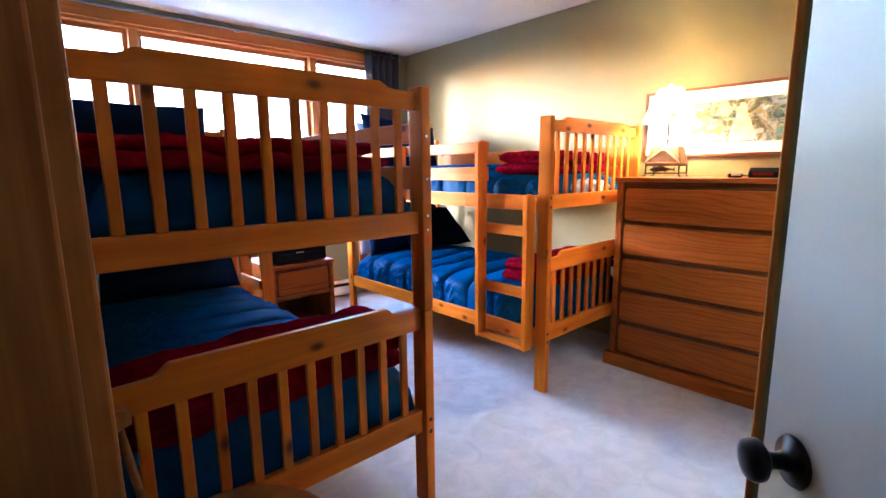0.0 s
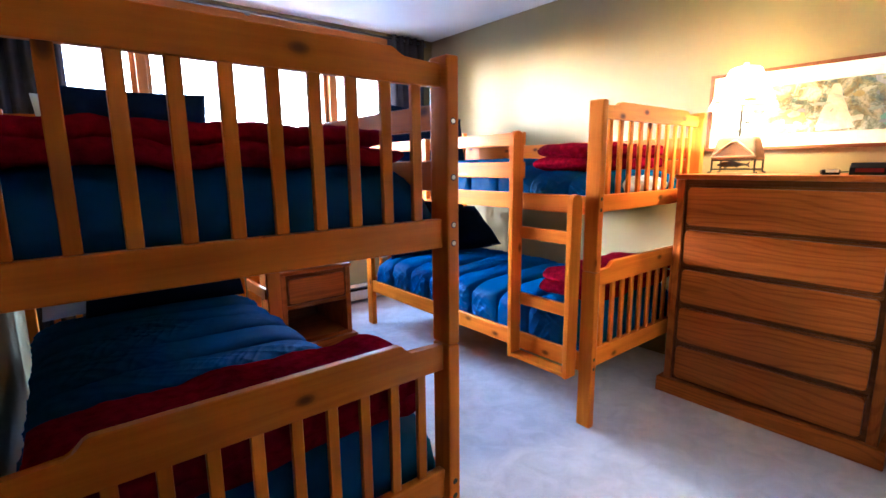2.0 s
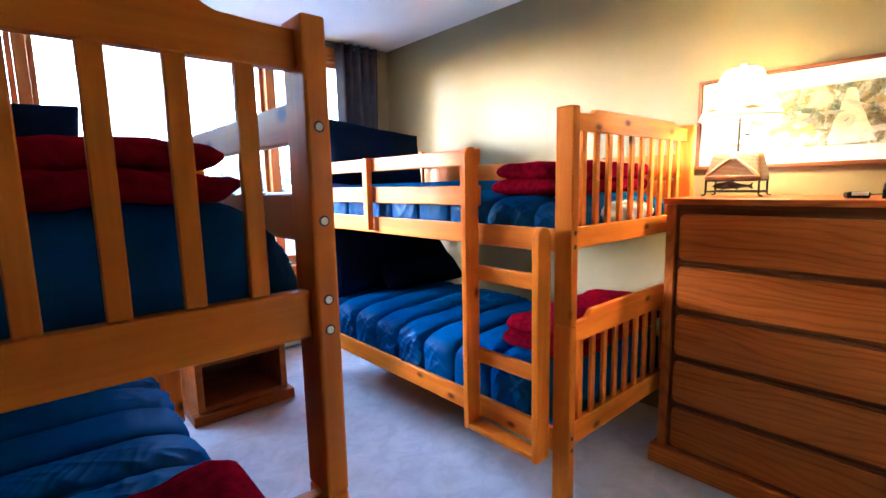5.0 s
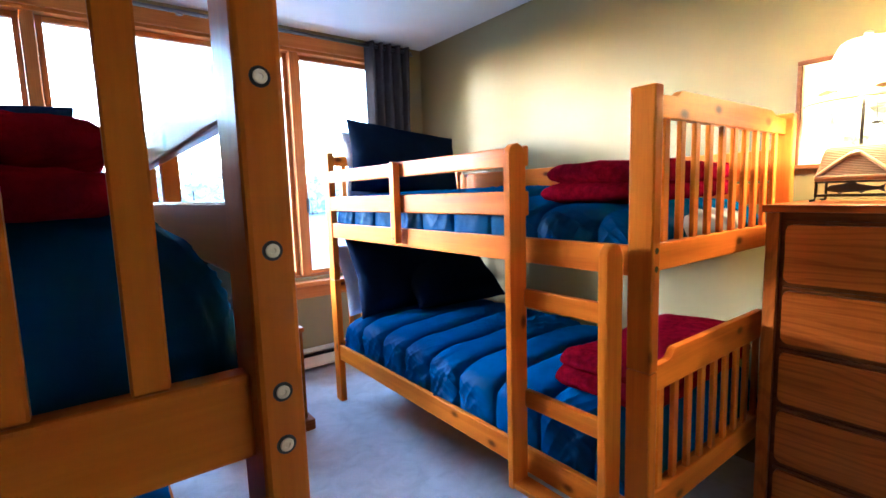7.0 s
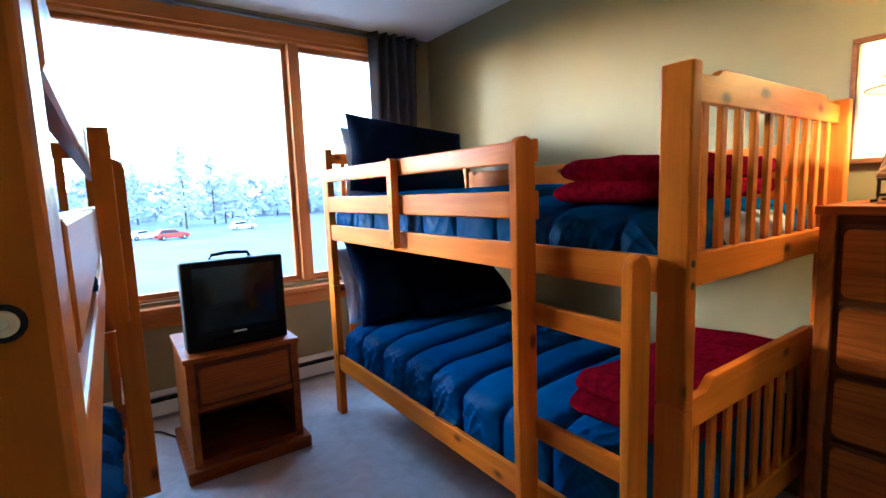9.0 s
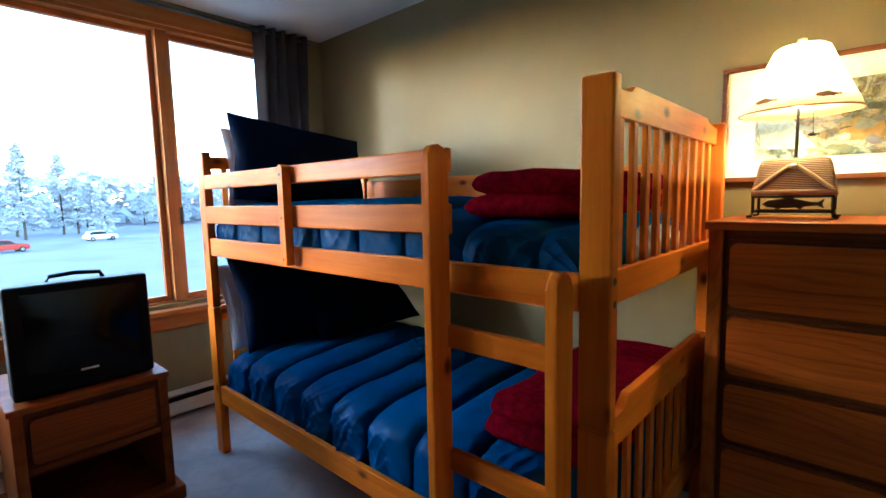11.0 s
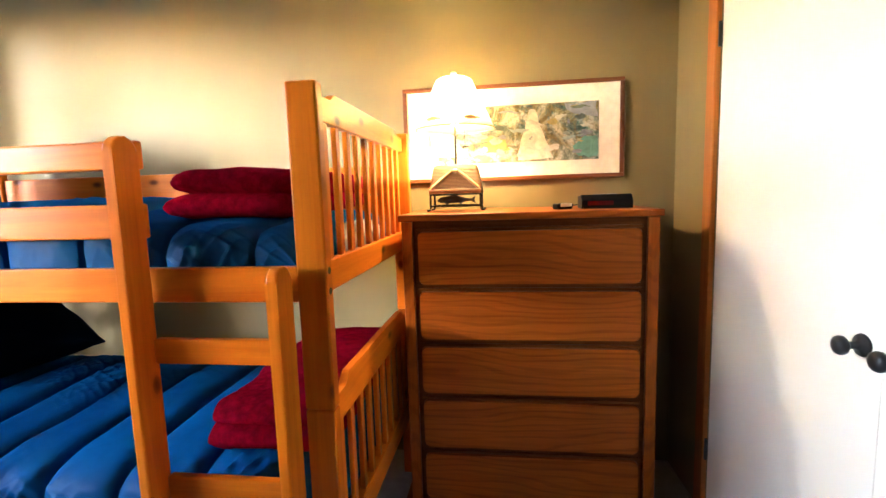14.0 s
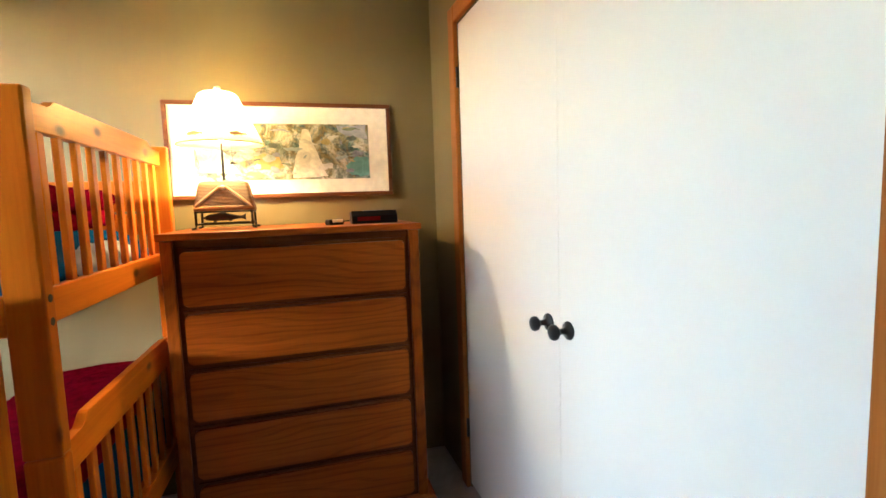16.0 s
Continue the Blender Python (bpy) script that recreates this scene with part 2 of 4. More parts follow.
carpet_mat, glass_mat, shade_mat = carpet_material(), glass_material(), shade_material()
painting_mat, basket_mat = painting_material(), basket_material()
fish_tan = plain("fish_tan_stencil", (0.42, 0.2, 0.07), 0.7)
bulb_mat = bpy.data.materials.new("bulb_glow")
bulb_mat.use_nodes = True
bb = bulb_mat.node_tree.nodes["Principled BSDF"]
bb.inputs["Base Color"].default_value = (1, 0.9, 0.7, 1)
bb.inputs["Emission Color"].default_value = (1, 0.66, 0.3, 1)
bb.inputs["Emission Strength"].default_value = 12

# ---------------------------------------------------------------- mesh helpers
def link_mesh(name, bm, material, smooth=False):
    bmesh.ops.recalc_face_normals(bm, faces=bm.faces)
    me = bpy.data.meshes.new(name)
    bm.to_mesh(me)
    bm.free()
    for mt in (material if isinstance(material, (list, tuple)) else [material]):
        me.materials.append(mt)
    if smooth:
        for p in me.polygons:
            p.use_smooth = True
    return new(name, me)


def part(name, bm, material, parent, label="", smooth=False):
    ob = link_mesh(name, bm, material, smooth)
    ob.parent = parent
    if label:
        tagged(ob, label)
    return ob


def thing(name, label, category, group="", at=None):
    ob = new(name)
    ob.empty_display_size = 0.1
    if at is not None:
        ob.matrix_world = at
    return tagged(ob, label, category, group)


def structure(name, bm, material, label="", category="", smooth=False):
    return tagged(link_mesh(name, bm, material, smooth), label, category, "", "structure")


def box(x0, y0, z0, x1, y1, z1, bevel=0.0, seg=2, bm=None):
    bm = bm or bmesh.new()
    r = bmesh.ops.create_cube(bm, size=1)
    vs = r["verts"]
    for v in vs:
        v.co = Vector(((x0 + x1) / 2 + v.co.x * (x1 - x0), (y0 + y1) / 2 + v.co.y * (y1 - y0), (z0 + z1) / 2 + v.co.z * (z1 - z0)))
    if bevel:
        es = list({e for v in vs for e in v.link_edges})
        bmesh.ops.bevel(bm, geom=es, offset=bevel, segments=seg, affect="EDGES", profile=0.5)
    return bm


def prism(outline, axis, a, b, bevel=0.0, bm=None):
    """A plate with the given outline in the two axes other than axis, from a to b along axis."""
    bm = bm or bmesh.new()
    def place(p, q):
        c = list(p)
        c.insert(axis, q)
        return Vector(c)
    lo = [bm.verts.new(place(p, a)) for p in outline]
    hi = [bm.verts.new(place(p, b)) for p in outline]
    k = len(outline)
    f1, f2 = bm.faces.new(lo), bm.faces.new(list(reversed(hi)))
    for i in range(k):
        bm.faces.new((lo[(i + 1) % k], lo[i], hi[i], hi[(i + 1) % k]))
    if bevel:
        es = list(set(f1.edges) | set(f2.edges))
        bmesh.ops.bevel(bm, geom=es, offset=bevel, segments=2, affect="EDGES", profile=0.5)
    return bm


def rounded_rect(x0, y0, x1, y1, r, n=5, corners=(1, 1, 1, 1)):
    pts = []
    for (cx, cy, a0), on in zip(((x1 - r, y1 - r, 0), (x0 + r, y1 - r, 90), (x0 + r, y0 + r, 180), (x1 - r, y0 + r, 270)), corners):
        if on:
            pts += [(cx + r * math.cos(radians(a0 + 90 * i / n)), cy + r * math.sin(radians(a0 + 90 * i / n))) for i in range(n + 1)]
        else:
            pts.append((cx + r * (1 if a0 in (0, 270) else -1), cy + r * (1 if a0 in (0, 90) else -1)))
    return pts


def lathe(profile, seg=24, centre=(0, 0), bm=None):
    """Turned about the z axis; profile of (radius, z)."""
    bm = bm or bmesh.new()
    rings = []
    for r, z in profile:
        rings.append([bm.verts.new((centre[0] + r * math.cos(2 * math.pi * i / seg), centre[1] + r * math.sin(2 * math.pi * i / seg), z)) for i in range(seg)])
    for p, q in zip(rings, rings[1:]):
        for i in range(seg):
            bm.faces.new((p[i], p[(i + 1) % seg], q[(i + 1) % seg], q[i]))
    bm.faces.new(rings[0])
    bm.faces.new(rings[-1])
    return bm


def tube(points, r, seg=10, bm=None):
    bm = bm or bmesh.new()
    pts = [Vector(p) for p in points]
    rings = []
    for i, p in enumerate(pts):
        d = (pts[min(i + 1, len(pts) - 1)] - pts[max(i - 1, 0)]).normalized()
        u = d.cross(Vector((0, 0, 1)) if abs(d.z) < 0.9 else Vector((1, 0, 0))).normalized()
        w = d.cross(u)
        rings.append([bm.verts.new(p + r * (math.cos(2 * math.pi * k / seg) * u + math.sin(2 * math.pi * k / seg) * w)) for k in range(seg)])
    for a, b in zip(rings, rings[1:]):
        for k in range(seg):
            bm.faces.new((a[k], a[(k + 1) % seg], b[(k + 1) % seg], b[k]))
    bm.faces.new(rings[0])
    bm.faces.new(rings[-1])
    return bm


# ---------------------------------------------------------------- the room
WEST, EAST, NORTH, CLOSET_Y, CLOSET_X, SOUTH, CEIL = 0.345, 3.475, 4.25, 0.56, 1.58, -0.30, 2.355
WIN = (0.42, 3.12, 0.665, 2.225)          # x0, x1, z0, z1 of the opening
HALL_W, HALL_S, HALL_N = -1.0, -0.9, 1.6
DOOR_Y0, DOOR_Y1, DOOR_H = -0.21, 0.80, 2.03
T = 0.12

structure("floor", box(HALL_W - T, HALL_S - T, -0.1, EAST + T, NORTH + T, 0.0), carpet_mat, "pale greige cut-pile wall-to-wall carpet", "carpet")
structure("ceiling", box(HALL_W - T, HALL_S - T, CEIL, EAST + T, NORTH + T + 0.1, CEIL + 0.12), ceil_paint, "white lightly textured plaster ceiling", "ceiling")

bm = box(WEST - T, NORTH, 0, WIN[0], NORTH + T, CEIL)
box(WIN[1], NORTH, 0, EAST + T, NORTH + T, CEIL, bm=bm)
box(WIN[0], NORTH, 0, WIN[1], NORTH + T, WIN[2], bm=bm)
box(WIN[0], NORTH, WIN[3], WIN[1], NORTH + T, CEIL, bm=bm)
structure("wall_north", bm, wall_paint, "olive tan painted wall round the wide window", "wall")
structure("wall_east", box(EAST, CLOSET_Y - T, 0, EAST + T, NORTH, CEIL), wall_paint, "olive tan painted wall behind the bunk and dresser", "wall")

bm = box(WEST - T, DOOR_Y1, 0, WEST, NORTH, CEIL)
box(WEST - T, SOUTH, 0, WEST, DOOR_Y0, CEIL, bm=bm)
box(WEST - T, DOOR_Y0, DOOR_H, WEST, DOOR_Y1, CEIL, bm=bm)
structure("wall_west", bm, wall_paint, "olive tan painted wall with the entry doorway", "wall")

CL0, CL1, CLH = 1.65, 3.10, 1.93
bm = box(CLOSET_X, CLOSET_Y - T, 0, CL0, CLOSET_Y, CEIL)
box(CL1, CLOSET_Y - T, 0, EAST, CLOSET_Y, CEIL, bm=bm)
box(CL0, CLOSET_Y - T, CLH, CL1, CLOSET_Y, CEIL, bm=bm)
# the closet front stands a little out of square
CLOSET_TURN = Matrix.Translation((EAST, CLOSET_Y, 0)) @ pose(0, 0, 0, 0, 0, 1.7) @ Matrix.Translation((-EAST, -CLOSET_Y, 0))
wall_south = structure("wall_south", bm, wall_paint, "olive tan painted wall round the closet", "wall")
wall_south.matrix_world = CLOSET_TURN
structure("wall_closet_side", box(CLOSET_X + 0.004, SOUTH, 0, CLOSET_X + T, CLOSET_Y - T - 0.05, CEIL), wall_paint, "olive tan painted side of the closet", "wall")
structure("wall_entry_south", box(WEST - T, SOUTH - T, 0, EAST + T, SOUTH, CEIL), wall_paint, "olive tan painted wall behind the door", "wall")
structure("wall_closet_east", box(EAST, SOUTH, 0, EAST + T, CLOSET_Y - T, CEIL), wall_paint, "plain closet end wall", "wall")
bm = box(HALL_W - T, HALL_S - T, 0, HALL_W, HALL_N + T, CEIL)
structure("wall_hall_west", bm, wall_paint, "plain painted hall wall", "wall")
structure("wall_hall_south", box(HALL_W, HALL_S - T, 0, WEST - T, HALL_S, CEIL), wall_paint, "plain painted hall wall", "wall")
structure("wall_hall_north", box(HALL_W, HALL_N, 0, WEST - T, HALL_N + T, CEIL), wall_paint, "plain painted hall wall", "wall")
structure("wall_hall_east", box(WEST - T, HALL_S, 0, WEST, SOUTH - T, CEIL), wall_paint, "plain painted hall wall", "wall")


def casing(name, pieces, label):
    root = tagged(new(name), label, "door trim", "", "structure")
    for (b, axis) in pieces:
        part("trim_board", box(*b, bevel=0.004), fir[axis], root)
    return root


casing("door_frame_1", [
    ((WEST - T - 0.015, DOOR_Y1 - 0.02, 0, WEST + 0.018, DOOR_Y1 + 0.0, DOOR_H + 0.0), 2),
    ((WEST, DOOR_Y1 + 0.001, 0, WEST + 0.042, DOOR_Y1 + 0.065, DOOR_H + 0.06), 2),
    ((WEST - T - 0.015, DOOR_Y0, 0, WEST + 0.018, DOOR_Y0 + 0.02, DOOR_H), 2),
    ((WEST - T - 0.015, DOOR_Y0 + 0.021, DOOR_H - 0.02, WEST + 0.018, DOOR_Y1 - 0.021, DOOR_H), 1),
    ((WEST, DOOR_Y0, DOOR_H + 0.001, WEST + 0.03, DOOR_Y1, DOOR_H + 0.06), 1),
], "stained wood jamb and casing of the entry doorway")

closet_frame = casing("door_frame_2", [
    ((CL1, CLOSET_Y, 0, CL1 + 0.065, CLOSET_Y + 0.018, CLH + 0.065), 2),
    ((CL0 - 0.065, CLOSET_Y, 0, CL0, CLOSET_Y + 0.018, CLH + 0.065), 2),
    ((CL0 + 0.001, CLOSET_Y, CLH, CL1 - 0.001, CLOSET_Y + 0.018, CLH + 0.065), 0),
], "orange stained wood casing round the closet")
closet_frame.matrix_world = CLOSET_TURN


def knob_bm(c, direction, length=0.058, k=1.0):
    """A round door knob with its neck and rose, standing out from c along direction."""
    prof = [(0.031, 0.0), (0.033, 0.003), (0.03, 0.008), (0.014, 0.011), (0.0105, 0.02), (0.0105, 0.032), (0.018, 0.038), (0.026, 0.044), (0.0275, 0.052), (0.024, 0.059), (0.013, 0.063), (0.003, 0.0635)]
    bm = lathe([(r * k, z * length / 0.0635) for r, z in prof], 28)
    q = Vector((0, 0, 1)).rotation_difference(Vector(direction))
    bm.transform(Matrix.Translation(c) @ q.to_matrix().to_4x4())
    return bm


def closet_leaf(name, x0, x1, knob_x, hinge_x):
    root = tagged(new(name), "smooth white painted closet door, closed", "door", "closet doors", "structure")
    part("door_panel", box(x0 + 0.0006, CLOSET_Y - 0.037, 0.018, x1 - 0.0006, CLOSET_Y - 0.002, CLH - 0.004, 0.001), door_paint, root)
    part("door_knob", knob_bm((knob_x, CLOSET_Y - 0.002, 0.884), (0, 1, 0), 0.058, 0.76), knob_black, root, "black round door knob", True)
    for z in (1.72, 0.27):
        bm = lathe([(0.006, z - 0.04), (0.006, z + 0.04)], 10, (hinge_x, CLOSET_Y + 0.006))
        part("hinge", bm, knob_black, root, "black steel hinge")
    root.matrix_world = CLOSET_TURN
    return root


MID = (CL0 + CL1) / 2
closet_leaf("door_2", CL0, MID, MID - 0.048, CL0 + 0.002)
closet_leaf("door_3", MID, CL1, MID + 0.052, CL1 - 0.002)

# entry door, standing half open
ang = 42.05
HX, HY, LEAF = WEST + 0.022, DOOR_Y0 + 0.015, 0.852
root = tagged(new("door_1"), "white painted entry door, standing half open", "door", "", "structure")
root.matrix_world = pose(HX, HY, 0, 0, 0, ang)
part("door_panel", box(0, -0.036, 0.015, LEAF, 0, DOOR_H - 0.024, 0.002), door_paint, root)
part("door_knob", knob_bm((LEAF - 0.062, 0.0, 0.885), (0, 1, 0), 0.056, 0.9), knob_black, root, "black round door knob", True)
part("door_knob", knob_bm((LEAF - 0.062, -0.036, 0.885), (0, -1, 0), 0.056, 0.9), knob_black, root, "black round door knob", True)

# ---------------------------------------------------------------- window
GLASS_Y = NORTH + 0.075
win = tagged(new("window_1"), "wide fir-framed window of three lights over a deep sill", "window", "", "structure")
x0, x1, z0, z1 = WIN
for b, ax in [((x0 - 0.07, NORTH - 0.02, z0 - 0.02, x0 + 0.004, NORTH - 0.001, z1 + 0.08), 2), ((x1 - 0.004, NORTH - 0.02, z0 - 0.02, x1 + 0.07, NORTH - 0.001, z1 + 0.08), 2),
              ((x0 + 0.005, NORTH - 0.02, z1 - 0.004, x1 - 0.005, NORTH - 0.001, z1 + 0.08), 0)]:
    part("window_casing", box(*b, bevel=0.004), fir[ax], win)
part("window_sill", box(x0 - 0.09, NORTH - 0.075, z0 - 0.055, x1 + 0.09, NORTH + T, z0 - 0.022, 0.006), fir[0], win, "varnished fir window sill")
part("window_apron", box(x0 - 0.07, NORTH - 0.02, z0 - 0.145, x1 + 0.07, NORTH - 0.001, z0 - 0.056, 0.004), fir[0], win)
for b, ax in [((x0, NORTH, z0 - 0.021, x0 + 0.03, NORTH + T, z1), 2), ((x1 - 0.03, NORTH, z0 - 0.021, x1, NORTH + T, z1), 2), ((x0 + 0.03, NORTH, z1 - 0.025, x1 - 0.03, NORTH + T, z1), 0), ((x0 + 0.03, NORTH + 0.03, z0 - 0.021, x1 - 0.03, NORTH + T, z0 + 0.012), 0),
              ((1.055, NORTH + 0.005, z0 + 0.013, 1.115, NORTH + T, z1 - 0.026), 2), ((2.41, NORTH + 0.005, z0 + 0.013, 2.47, NORTH + T, z1 - 0.026), 2)]:
    part("window_frame", box(*b, bevel=0.004), fir[ax], win)
for a, c in ((x0 + 0.03, 1.055), (1.115, 2.41), (2.47, x1 - 0.03)):
    w = 0.03
    lo, hi = z0 + 0.012, z1 - 0.026
    for b, ax in [((a + 0.001, GLASS_Y - 0.02, lo, a + w, GLASS_Y + 0.02, hi), 2), ((c - w, GLASS_Y - 0.02, lo, c - 0.001, GLASS_Y + 0.02, hi), 2), ((a + w, GLASS_Y - 0.02, lo, c - w, GLASS_Y + 0.02, lo + w), 0), ((a + w, GLASS_Y - 0.02, hi - w, c - w, GLASS_Y + 0.02, hi), 0)]:
        part("sash", box(*b, bevel=0.003), fir[ax], win)
    g = part("pane", box(a + w - 0.004, GLASS_Y - 0.003, lo + w - 0.004, c - w + 0.004, GLASS_Y + 0.003, hi - w + 0.004), glass_mat, win, "window glass with a grey-blue tint added to dim the view out")
    # shadow off, so the tint darkens the view more than the room
    g.visible_shadow = False
for cx in (2.78, 0.75):
    bm = box(cx - 0.05, GLASS_Y - 0.05, z0 + 0.014, cx + 0.05, GLASS_Y - 0.022, z0 + 0.03, 0.004)
    tube([(cx, GLASS_Y - 0.04, z0 + 0.03), (cx + 0.02, GLASS_Y - 0.05, z0 + 0.045), (cx + 0.07, GLASS_Y - 0.055, z0 + 0.04)], 0.006, 8, bm)
    part("window_crank", bm, steel, win, "dark metal casement crank")
for cx in (2.475, 1.05):
    part("window_latch", box(cx - 0.008, NORTH - 0.012, 1.12, cx + 0.008, NORTH + 0.006, 1.22, 0.004), steel, win, "dark metal latch")


def curtain(cx0, cx1, folds, z0, z1, y=4.165):
    root = thing("curtain", "charcoal fabric curtain hanging in folds beside the window", "curtain", "window curtains")
    bm = bmesh.new()
    n, rows = folds * 12, 24
    grid = []
    for j in range(rows + 1):
        z = z1 + (z0 - z1) * j / rows
        row = []
        for i in range(n + 1):
            u = i / n
            a = 2 * math.pi * folds * u
            amp = 0.035 * (1 + 0.2 * math.sin(3 * u + j * 0.13))
            row.append(bm.verts.new((cx0 + (cx1 - cx0) * u + 0.006 * math.sin(j * 0.3 + u * 9), y + amp * math.cos(a + 0.25 * math.sin(j * 0.12)) , z)))
        grid.append(row)
    for r, s in zip(grid, grid[1:]):
        for i in range(n):
            bm.faces.new((r[i], r[i + 1], s[i + 1], s[i]))
    ob = part("fabric", bm, curtain_cloth, root, "", True)
    md = ob.modifiers.new("thick", "SOLIDIFY")
    md.thickness = 0.004
    return root


curtain(2.945, 3.315, 5, 0.16, 2.325)
curtain(0.365, 0.69, 5, 0.16, 2.325)
rod = thing("curtain_rod", "dark steel curtain rod above the window", "curtain rod")
bm = tube([(0.36, 4.165, 2.295), (3.33, 4.165, 2.295)], 0.011, 12)
part("rod", bm, steel, rod, "", True)
for bx in (0.41, 1.76, 3.325):
    bm = tube([(bx, NORTH, 2.305), (bx, 4.20, 2.305), (bx, 4.165, 2.29)], 0.006, 8)
    lathe([(0.018, 2.275), (0.018, 2.281)], 12, (bx, 4.165), bm)
    part("bracket", bm, steel, rod)

heater = thing("baseboard_heater", "beige enamelled baseboard heater along the wall under the window", "heater")
part("back_plate", box(0.45, NORTH - 0.02, 0.01, 3.40, NORTH, 0.155, 0.003), heater_paint, heater)
part("front_cover", box(0.47, NORTH - 0.075, 0.035, 3.385, NORTH - 0.07, 0.112, 0.002), heater_paint, heater)
part("top_lip", prism([(NORTH - 0.02, 0.155), (NORTH - 0.062, 0.147), (NORTH - 0.064, 0.142), (NORTH - 0.02, 0.149)], 0, 0.47, 3.385), heater_paint, heater)
part("fin_tube", box(0.48, NORTH - 0.06, 0.03, 3.37, NORTH - 0.025, 0.122), black_plastic, heater)
for hx in (0.45, 3.385):
    part("end_cap", box(hx - 0.004, NORTH - 0.08, 0.0, hx + 0.02, NORTH - 0.001, 0.16, 0.004), heater_paint, heater)

# ---------------------------------------------------------------- bunk beds
BW, BL = 0.98, 2.0
PX, PY = 0.038, 0.070


def crest(z_end, z_mid, z_bot, a, b):
    """Outline of a crest rail with a raised middle, in (across, up)."""
    n0, n1 = a + 0.14, b - 0.14
    pts = [(a, z_bot), (b, z_bot), (b, z_end), (n1 + 0.035, z_end)]
    pts += [(n1 + 0.035 - 0.035 * s, z_end + (z_mid - z_end) * (0.5 - 0.5 * math.cos(math.pi * s))) for s in (0.25, 0.5, 0.75, 1)]
    pts += [(n0 + 0.0, z_mid)]
    pts += [(n0 - 0.035 * s, z_mid + (z_end - z_mid) * (0.5 - 0.5 * math.cos(math.pi * s))) for s in (0.25, 0.5, 0.75, 1)]
    pts += [(a, z_end)]
    return pts


